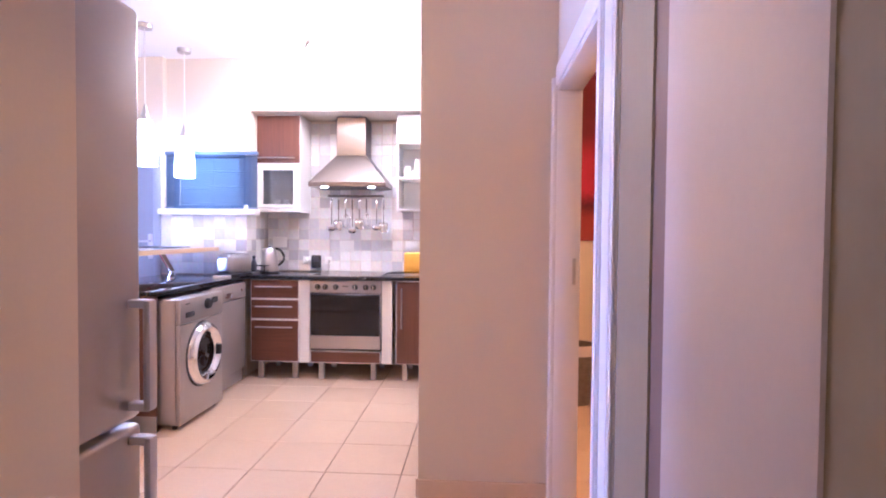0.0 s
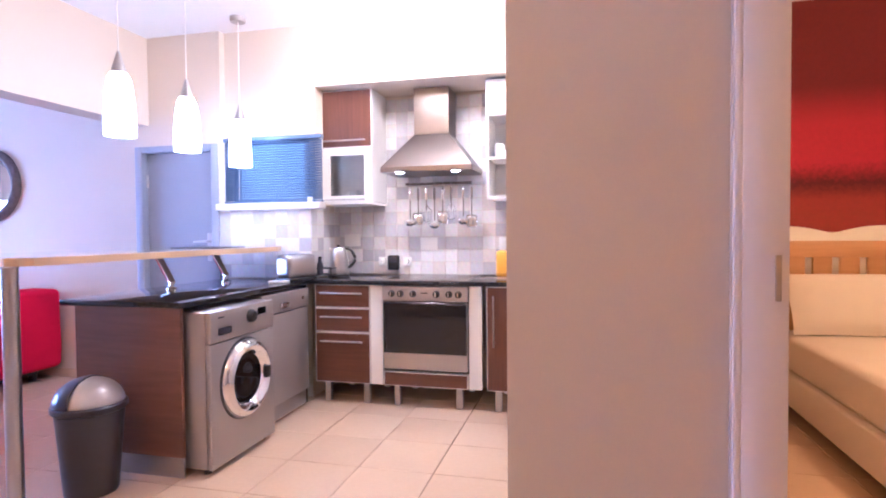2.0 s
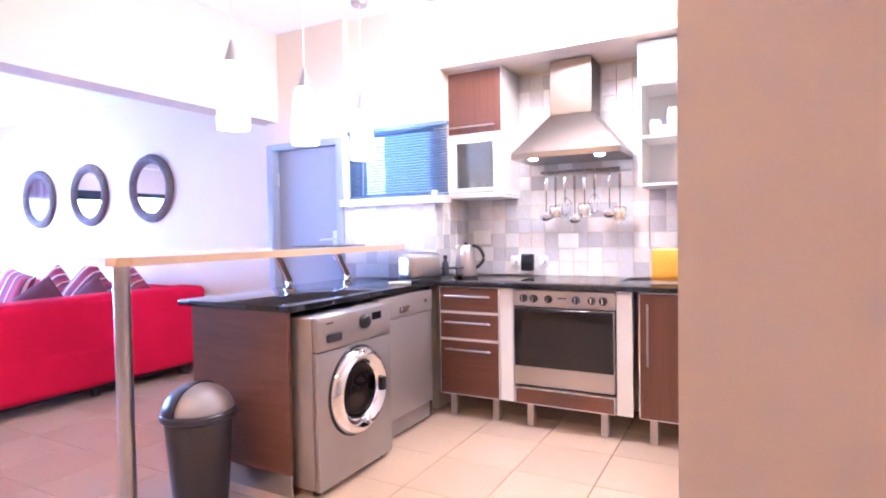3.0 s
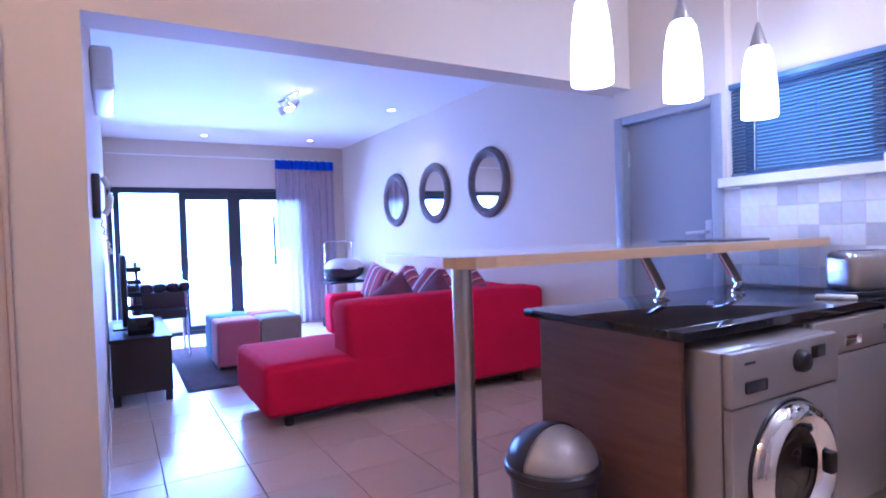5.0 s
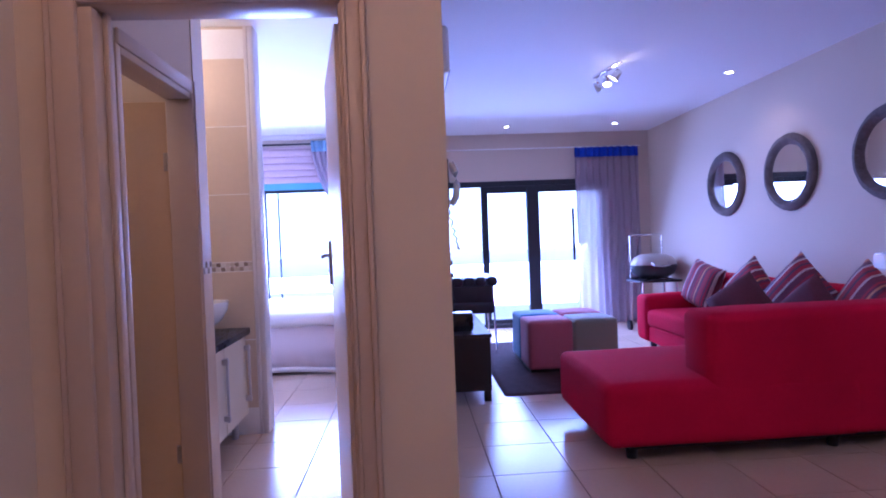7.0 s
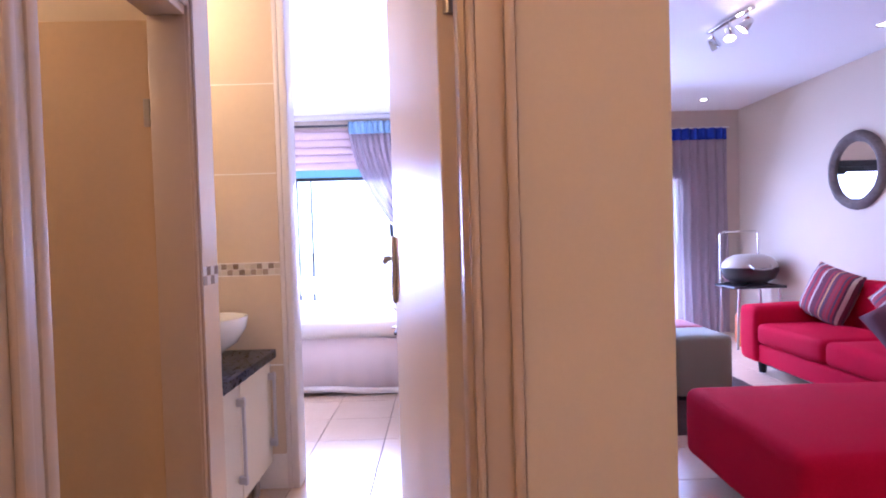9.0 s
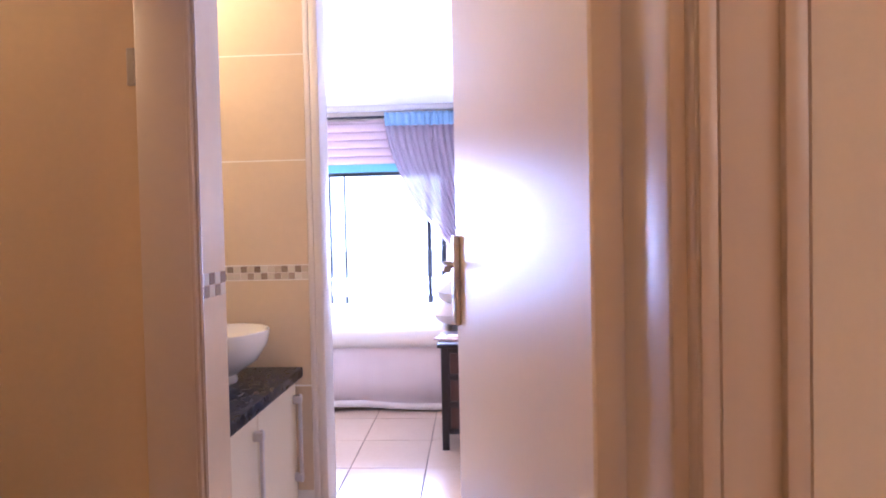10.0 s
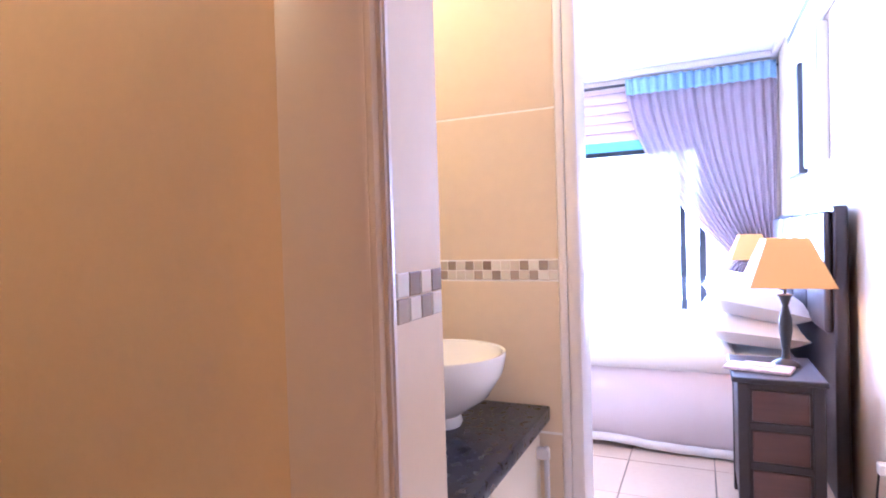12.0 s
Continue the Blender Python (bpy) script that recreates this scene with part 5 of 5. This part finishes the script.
for x in (-0.17, 0.17):
    for y in (-0.22, 0.22):
        part("leg", tube(bmesh.new(), (x, y, 0.0), (x, y * 0.9, 0.61), 0.012), M_STEEL, gr)
        part("strut", tube(bmesh.new(), (x, y * 0.9, 0.62), (x * 0.5, -y * 0.5, 0.69), 0.008), M_BLACK, gr)
part("push_bar", sweep(bmesh.new(), [(-0.19, -0.20, 0.6), (-0.19, -0.20, 1.14), (-0.19, -0.17, 1.16), (-0.19, 0.17, 1.16), (-0.19, 0.20, 1.14), (-0.19, 0.20, 0.6)], 0.010, 10), M_CHROME, gr)
for y in (-0.24, 0.24):
    part("wheel", tube(bmesh.new(), (-0.17, y - 0.015, 0.06), (-0.17, y + 0.015, 0.06), 0.06, seg=24), M_BLACK, gr)
gb = thing("gas_bottle", "orange gas bottle on the floor under the barbecue", "gas bottle", pose(-8.13, 4.47, 0))
part("body", lathe(bmesh.new(), [(0, 0.0), (0.11, 0.0), (0.13, 0.04), (0.13, 0.30), (0.10, 0.36), (0.03, 0.38), (0, 0.38)], None, 28), M_ORANGE, gb)
part("valve", tube(bmesh.new(), (0, 0, 0.375), (0, 0, 0.43), 0.018), M_STEEL, gb)
lf = thing("dry_leaf", "small dry leaf lying on the floor tiles", "leaf", pose(-4.44, 4.58, 0.003, 0, 0, 30))
bm = bmesh.new()
vs = [bm.verts.new(p) for p in ((-0.05, 0, 0.004), (-0.02, 0.016, 0.012), (0.03, 0.014, 0.01), (0.055, 0, 0.004), (0.03, -0.014, 0.008), (-0.02, -0.016, 0.006))]
bm.faces.new(vs)
c = part("blade", bm, M_DARKWOOD, lf)
c.modifiers.new("thick", "SOLIDIFY").thickness = 0.002

# ---- bathroom ----
M_NAVY = mat("dark navy stone", (0.014, 0.016, 0.034), 0.28, var=0.4, scale=50, grain=240, bump=0, spec=0.35)
va = thing("vanity", "cream vanity cupboard with dark stone top", "vanity", Matrix.Translation((0, -0.047, 0)) @ Matrix.Diagonal((1, 1, 1.073, 1)))
part("body", boxes((-5.205, -4.38, 0.02, 0.55, 0.13, 0.60), bev=0.002), M_WHITE, va)
for x0, x1 in ((-5.20, -4.785), (-4.778, -4.382)):
    d = part("door", boxes((x0, x1, 0.552, 0.57, 0.13, 0.595), bev=0.003), mat("cream vanity door", (0.72, 0.65, 0.50), 0.35, var=0.02, bump=0.02), va)
    bm = boxes((x0 + 0.028, x0 + 0.042, 0.59, 0.604, 0.21, 0.545), bev=0.003)
    for z in (0.215, 0.51):
        box(bm, x0 + 0.025, x0 + 0.045, 0.5695, 0.606, z, z + 0.03, 0.003)
    part("handle", bm, M_SATIN, d, "satin aluminium bar handle")
part("top", boxes((-5.207, -4.373, 0.0, 0.60, 0.602, 0.64), bev=0.004, seg=2), M_NAVY, va, "dark blue black stone top")
part("upstand", boxes((-5.207, -4.373, -0.012, 0.0, 0.60, 0.68)), M_BATHTILE, va)
for x in (-5.14, -4.42):
    for y in (0.06, 0.50):
        part("leg", tube(bmesh.new(), (x, y, 0), (x, y, 0.13), 0.02), M_STEEL, va)
ba2 = thing("wash_basin", "round white ceramic vessel basin on the vanity", "basin", pose(-4.96, 0.325, 0.687) @ Matrix.Scale(0.94, 4))
part("bowl", lathe(bmesh.new(), [(0.0, 0.0), (0.055, 0.0), (0.06, 0.012), (0.055, 0.03), (0.075, 0.045), (0.135, 0.085), (0.175, 0.15), (0.185, 0.20), (0.183, 0.206), (0.175, 0.204), (0.165, 0.15), (0.125, 0.095), (0.05, 0.065), (0.0, 0.06)], None, 48), M_CERAMIC, ba2)
part("waste", lathe(bmesh.new(), [(0, 0.064), (0.02, 0.064), (0.022, 0.06)], None, 20), M_CHROME, ba2)

# ---- window bedroom ----
bd = thing("double_bed", "double bed with cream linen and pale pink valance", "bed", pose(-0.12, 0.01, 0))
part("base", boxes((-8.2, -6.78, -0.55, 1.40, 0.03, 0.28)), M_SKIRT, bd)
soft_box(bd, "mattress", -8.26, -6.70, -0.60, 1.40, 0.285, 0.52, M_BEDLINEN, 0.06, "", 0.02)
soft_box(bd, "quilt", -8.30, -6.66, -0.64, 1.10, 0.44, 0.565, M_BEDLINEN, 0.055, "", 0.03)
bm = bmesh.new()
pts = []
for i in range(241):
    y = -0.66 + 2.04 * i / 240
    pts.append((y, 0.003 * math.sin(i * 0.37 + 3 * noise.noise(Vector((y * 3, 5, 0)))) + 0.022 * noise.noise(Vector((y * 3, 0, 0)))))
top = [bm.verts.new((-6.70, y, 0.44)) for y, o in pts]
mid = [bm.verts.new((-6.69 + o * 0.5, y, 0.24)) for y, o in pts]
bot = [bm.verts.new((-6.675 + o, y, 0.025 + 0.012 * math.sin(y * 5))) for y, o in pts]
for a, b in ((top, mid), (mid, bot)):
    for i in range(240):
        bm.faces.new((a[i], a[i + 1], b[i + 1], b[i]))
bm2 = bmesh.new()
hem = [(bm2.verts.new((v.co.x + 0.004, v.co.y, v.co.z + 0.045)), bm2.verts.new((v.co.x + 0.005, v.co.y, v.co.z - 0.002))) for v in bot]
for a, b in zip(hem, hem[1:]):
    bm2.faces.new((a[0], b[0], b[1], a[1]))
c = part("hem", bm2, M_BEDLINEN, bd, "white hem strip")
c.modifiers.new("thick", "SOLIDIFY").thickness = 0.002
c = part("valance", bm, M_SKIRT, bd, "pale pink gathered valance")
c.modifiers.new("thick", "SOLIDIFY").thickness = 0.003
part("headboard", boxes((-8.18, -6.33, 1.453, 1.507, 0.0, 1.265), bev=0.012, seg=3), M_LEATHER, bd, "dark leather padded headboard")
for x0 in (-8.16, -7.705, -7.25, -6.795):
    part("pad", boxes((x0, x0 + 0.45, 1.42, 1.455, 0.72, 1.245), bev=0.02, seg=3), M_LEATHER, bd)
for i, (x, y, z, a) in enumerate(((-7.16, 1.19, 0.645, 84), (-7.98, 1.19, 0.645, 85), (-7.14, 1.21, 0.785, 78), (-8.0, 1.20, 0.785, 80))):
    p = part("pillow", pillow_mesh(0.72, 0.46, 0.17, 20 + i), M_BEDLINEN)
    p.matrix_world = pose(x, y, z, a, 0, 3 * (-1) ** i)
    tagged(p, "cream pillow stacked flat at the leather headboard", "pillow", "pillows on the bed")


M_DRAWER = wood("red brown drawer", (0.04, 0.016, 0.011), (0.105, 0.042, 0.03), 1)


def nightstand(x1):
    n = thing("nightstand", "dark wood nightstand with three red brown panels beside the bed", "nightstand", pose(x1, 1.075, 0) @ Matrix.Diagonal((1, 1, 1.08, 1)))
    part("top", boxes((-0.43, 0.015, -0.02, 0.30, 0.54, 0.56), bev=0.004), M_DARKWOOD, n)
    part("body", boxes((-0.41, -0.008, 0.004, 0.285, 0.085, 0.54)), M_DARKWOOD, n)
    for x in (-0.42, -0.04):
        for y in (0.0, 0.25):
            part("leg", boxes((x, x + 0.04, y, y + 0.04, 0.0, 0.54), bev=0.003), M_DARKWOOD, n)
    for k in range(4):
        z = 0.085 + k * 0.144
        part("rail", boxes((-0.01, -0.002, 0.04, 0.25, z, z + 0.024), bev=0.002), M_DARKWOOD, n)
    for k in range(3):
        z = 0.113 + k * 0.144
        part("panel", boxes((-0.012, 0.0, 0.05, 0.24, z, z + 0.11), bev=0.006, seg=2), M_DRAWER, n, "red brown raised panel")
    return n


nightstand(-6.08)
nightstand(-8.44)


def table_lamp(x, y, z, seed):
    l = thing("table_lamp", "lit table lamp with square cloth shade and dark turned base", "table lamp", pose(x, y, z, 0, 0, 4), "bedside lamps")
    part("base", lathe(bmesh.new(), [(0, 0), (0.055, 0), (0.05, 0.012), (0.018, 0.03), (0.014, 0.06), (0.026, 0.15), (0.024, 0.20), (0.011, 0.25), (0.022, 0.285), (0.03, 0.295), (0.006, 0.30), (0.006, 0.40), (0, 0.40)], None, 24), M_BLACK, l, "dark turned lamp base")
    bm = bmesh.new()
    r = [[bm.verts.new((sx * w, sy * w, h)) for sx, sy in ((-1, -1), (1, -1), (1, 1), (-1, 1))] for w, h in ((0.15, 0.335), (0.075, 0.53))]
    for i in range(4):
        j = (i + 1) % 4
        bm.faces.new((r[0][i], r[0][j], r[1][j], r[1][i]))
    c = part("shade", bm, M_SHADE, l, "warm lit cloth shade", smooth=False)
    c.modifiers.new("thick", "SOLIDIFY").thickness = 0.003


table_lamp(-6.33, 1.27, 0.605, 1)
table_lamp(-8.68, 1.31, 0.605, 2)
mg = thing("magazine", "printed magazine lying on the nightstand", "magazine", pose(-6.22, 1.16, 0.606, 0, 0, 75))
part("cover", boxes((-0.12, 0.12, -0.06, 0.07, 0.0, 0.012), bev=0.002), M_PAPER, mg)
part("leaflet", boxes((-0.06, 0.05, 0.0, 0.06, 0.0125, 0.018)), M_WHITE, mg)
for x0, x1, z0, z1 in ((-8.05, -7.60, 1.50, 2.16), (-7.42, -6.98, 1.51, 2.20)):
    pc = thing("picture", "sepia print on a deep canvas frame on the wall", "picture", group="prints over the bed")
    part("frame", boxes((x0, x1, 1.505, 1.549, z0, z1), bev=0.004), M_BLACK if x0 < -7.5 else M_TRIM, pc)
    part("print", boxes((x0 + 0.01, x1 - 0.01, 1.501, 1.505, z0 + 0.01, z1 - 0.01)), M_INK, pc)
ac2 = copy_thing(ac, pose(-7.5, 1.55, 2.22, 0, 0, 180))
ac2["label"] = "white air conditioner over the bed"
rb = thing("roman_blind", "pink roman blind with teal hem, drawn up in folds", "blind")
part("headrail", boxes((-8.895, -8.865, -1.2, 0.62, 2.42, 2.445), bev=0.003), M_PINKBLIND, rb)
for k in range(5):
    z = 2.42 - k * 0.085
    bm = bmesh.new()
    g = [[bm.verts.new((-8.86 + d, y, z + h)) for y in (-1.2, 0.62)] for d, h in ((0.0, 0.0), (0.02, -0.03), (0.03, -0.075), (0.02, -0.095), (0.0, -0.085))]
    for a, b in zip(g, g[1:]):
        bm.faces.new((a[0], a[1], b[1], b[0]))
    c = part("fold", bm, M_PINKBLIND, rb)
    c.modifiers.new("thick", "SOLIDIFY").thickness = 0.002
part("hem", boxes((-8.87, -8.855, -1.2, 0.62, 1.90, 2.0), bev=0.003), M_TEAL, rb)
curtain("bedroom_curtain", "lilac grey curtain with pale blue header, tied back", WW + 0.09, 0.39, 1.53, 0.30, 2.51, 16, M_VOILE, 0.14, M_PALEBLUE, tie=(0.93, 1.36, 0.26), depth=0.026)
cp = thing("curtain_pole", "dark curtain pole over the bedroom window", "curtain pole")
part("pole", tube(bmesh.new(), (WW + 0.05, -1.3, 2.475), (WW + 0.05, 1.545, 2.475), 0.012), M_BLACK, cp)
part("bracket", tube(bmesh.new(), (WW, 1.53, 2.475), (WW + 0.05, 1.53, 2.475), 0.008), M_BLACK, cp)
part("bracket", tube(bmesh.new(), (WW, -1.25, 2.475), (WW + 0.05, -1.25, 2.475), 0.008), M_BLACK, cp)
tb = thing("tieback", "thin cord tieback holding the bedroom curtain", "tieback")
part("cord", sweep(bmesh.new(), [(WW, 1.46, 0.95), (WW + 0.15, 1.44, 0.91), (WW + 0.17, 1.32, 0.90), (WW + 0.1, 1.22, 0.90), (WW, 1.46, 0.95)], 0.008, 8), M_VOILE, tb)
so2 = thing("bedside_socket", "white wall socket with plug near the floor", "socket", pose(-6.0, 1.548, 0.36))
part("plate", boxes((-0.04, 0.04, -0.01, 0.0, -0.06, 0.06), bev=0.005, seg=2), M_WHITE, so2)
part("plug", boxes((-0.02, 0.02, -0.05, -0.01, -0.045, -0.005), bev=0.006, seg=2), M_WHITE, so2)
part("cable", sweep(bmesh.new(), [(0, -0.045, -0.03), (-0.02, -0.05, -0.15), (-0.05, -0.03, -0.30)], 0.004, 6), M_BLACK, so2)
structure("cornice", boxes((WW, WW + 0.05, -2.2, 1.55, 2.54, 2.6), (WW, -5.32, 1.50, 1.55, 2.56, 2.6), bev=0.01), M_TRIM, "white moulded cornice", "cornice")

# ---- red bedroom ----
pb = thing("pine_bed", "honey pine bed with slatted headboard and cream linen", "bed")
part("headboard_post", boxes((1.24, 1.31, 5.10, 5.17, 0, 1.12), bev=0.008, seg=2), M_PINE, pb)
part("headboard_post", boxes((2.76, 2.83, 5.10, 5.17, 0, 1.12), bev=0.008, seg=2), M_PINE, pb)
part("headboard_rail", boxes((1.31, 2.76, 5.115, 5.155, 1.03, 1.14), bev=0.008, seg=2), M_PINE, pb)
part("headboard_rail", boxes((1.31, 2.76, 5.115, 5.155, 0.45, 0.90), bev=0.006), M_PINE, pb)
for i in range(9):
    x = 1.34 + i * 0.16
    part("slat", boxes((x, x + 0.115, 5.12, 5.15, 0.895, 1.035), bev=0.004), M_PINE, pb)
part("base", boxes((1.30, 2.76, 3.2, 5.10, 0.08, 0.30), bev=0.01), M_SKIRT, pb)
soft_box(pb, "mattress", 1.28, 2.78, 3.18, 5.10, 0.305, 0.55, M_BEDLINEN, 0.05, "", 0.02)
soft_box(pb, "valance", 1.26, 2.80, 3.16, 5.09, 0.10, 0.31, M_BEDLINEN, 0.02)
p = part("pillow", pillow_mesh(0.75, 0.45, 0.2, 31), M_BEDLINEN)
p.matrix_world = pose(1.66, 4.93, 0.74, -35)
tagged(p, "cream pillow propped against the pine headboard", "pillow")
hang = part("wall_hanging", boxes((0.62, 3.4, 5.165, 5.19, 0.0, 1.55)), M_BATIK)
hang.location = (0, 0, 1.2)
tagged(hang, "large red batik cloth covering the wall over the bed", "wall hanging")
bm = bmesh.new()
n = 40
lo = [bm.verts.new((1.2 + 1.7 * i / n, 5.157, 0.9)) for i in range(n + 1)]
hi = [bm.verts.new((1.2 + 1.7 * i / n, 5.157, 1.19 + 0.05 * abs(math.sin(math.pi * (i / n * 3 + 0.25))))) for i in range(n + 1)]
for i in range(n):
    bm.faces.new((lo[i], lo[i + 1], hi[i + 1], hi[i]))
c = tagged(part("scalloped_board", bm, M_WHITE), "white scalloped board behind the pine headboard", "headboard")
c.modifiers.new("thick", "SOLIDIFY").thickness = 0.012
bs = thing("waste_basket", "dark woven waste basket on the bedroom floor", "basket", pose(0.80, 4.15, 0))
part("body", lathe(bmesh.new(), [(0, 0), (0.11, 0), (0.14, 0.30), (0.15, 0.44), (0.142, 0.44), (0.13, 0.3), (0.1, 0.01), (0, 0.01)], None, 28), M_WICKER, bs)
part("liner", lathe(bmesh.new(), [(0.152, 0.37), (0.157, 0.40), (0.153, 0.446), (0.14, 0.446)], None, 28), M_SKIRT, bs)

# ---- tiles ----


def tile_mesh(name, w, h, d, material, bev=0.003):
    bm = bmesh.new()
    box(bm, 0, w, 0, h, -d, 0)
    top = [f for f in bm.faces if f.normal.z > 0.5]
    bmesh.ops.bevel(bm, geom=[e for f in top for e in f.edges], offset=bev, segments=1, affect="EDGES")
    return mesh_of(name, bm, material, smooth=False)


P, GAP = 0.403, 0.005
floor_tile = tile_mesh("tile", P - GAP, P - GAP, 0.01, M_TILE, 0.0015)
floor = bpy.data.objects["floor"]


def lay(me, parent, m):
    o = new("tile", me)
    o.parent = parent
    o.matrix_world = m
    return o


rest = []
for i in range(-22, 12):
    for j in range(-9, 9):
        x, y = -0.728 + i * P + GAP / 2, 1.968 + j * P + GAP / 2
        if x + P < WW or x > 3.9 or y > 5.25 or y + P < -1.5:
            continue
        if x + P / 2 < -3.4 and y + P / 2 < 1.62:
            continue
        near = (-9 < x < 0.3 and y + P > 0.45 and y < 4.75 and x < 0.2) or (-0.8 < x < 0.4 and y > -0.2)
        if near and (x > -7.6 or y < 4.0):
            lay(floor_tile, floor, pose(x, y, 0))
        else:
            rest.append((x, y))
for i in range(-7, 7):
    for j in range(-8, 4):
        x, y = -6.245 + i * P + GAP / 2, 0.597 + j * P + GAP / 2
        if x + P < WW or x > -3.4 or y > 1.3 or y + P < -2.2:
            continue
        if y + P > -0.1 and (x > -7.0):
            lay(floor_tile, floor, pose(x, y, 0))
        else:
            rest.append((x, y))
bm = bmesh.new()
for x, y in rest:
    box(bm, x, x + P - GAP, y, y + P - GAP, -0.01, 0)
for i in range(-7, 7):
    box(bm, -6.245 + i * P + GAP / 2, -6.245 + (i + 1) * P - GAP / 2, 1.407, 1.549, -0.01, 0)
ob = part("tile_field", bm, M_TILE, floor, smooth=False)
tagged(ob, "cream floor tiles", kind="stuff")

S = 0.1
sp = tile_mesh("wall_tile", S - 0.003, S - 0.003, 0.006, M_SPLASH, 0.0015)
alc, north = bpy.data.objects["wall_alcove"], bpy.data.objects["wall_north"]
for i in range(19):
    for k in range(14):
        x, z = -1.947 + i * S, 0.888 + k * S
        if x > 0.0 or (k > 9 and x < -1.55) or (k > 9 and x > -0.7) or (6 <= k and x < -1.6):
            continue
        lay(sp, alc, pose(x, 5.194, z, 90))
for i in range(5):
    for k in range(6):
        lay(sp, alc, pose(-1.945, 4.695 + i * S, 0.888 + k * S, 90, 0, 90))
structure("alcove_side", boxes((-1.9755, -1.951, 4.693, 5.2, 0.0, 1.49)), M_TRIM, "tiled side of the cooker alcove", "wall")
for i in range(8):
    for k in range(6):
        if k == 5:
            continue
        lay(sp, north, pose(-2.72 + i * 0.0965, 4.686, 0.888 + k * S, 90))
sp2 = tile_mesh("wall_tile_cut", S - 0.003, 0.042, 0.006, M_SPLASH, 0.0015)
for i in range(8):
    lay(sp2, north, pose(-2.72 + i * 0.0965, 4.686, 0.888 + 5 * S, 90))

bwall = bpy.data.objects["wall_bathroom_west"]
structure("bath_tile_bed", boxes((-5.22, -5.2112, -1.39, 0.61, 0.0, 2.58)), M_BATHGROUT, "white tile joints of the bathroom wall", "wall")
bt = tile_mesh("bath_tile", 0.592, 0.427, 0.006, M_BATHTILE, 0.002)
bt_low = tile_mesh("bath_tile_low", 0.592, 0.435, 0.006, M_BATHTILE, 0.002)
for i in range(3):
    for z, me in ((0.155, bt_low), (0.595, bt_low), (1.093, bt), (1.523, bt), (1.953, bt)):
        lay(me, bwall, pose(-5.2105, -0.005 - i * 0.595, z + 0.015, 90, 0, 90))
mo = [tile_mesh("mosaic", 0.0265, 0.0265, 0.006, m, 0.001) for m in (M_MOSAIC, M_MOSAICPALE, M_MOSAICPALE)]
for i in range(26):
    for k in range(2):
        lay(mo[(i + k) % 2 if i % 5 else 1], bwall, pose(-5.2095, 0.587 - (i + 1) * 0.0285, 1.049 + k * 0.0285, 90, 0, 90))
pw = bpy.data.objects["wall_passage_south"]
structure("bath_tile_end", boxes((-4.264, -4.135, 0.65, 0.6555, 0.0, 2.58)), M_BATHTILE, "cream tiled wall end beside the bathroom", "wall")
for i in range(4):
    for k in range(2):
        lay(mo[(i + k) % 2], pw, pose(-4.148 - i * 0.0285, 0.658, 1.085 + k * 0.0285, 90, 0, 180))
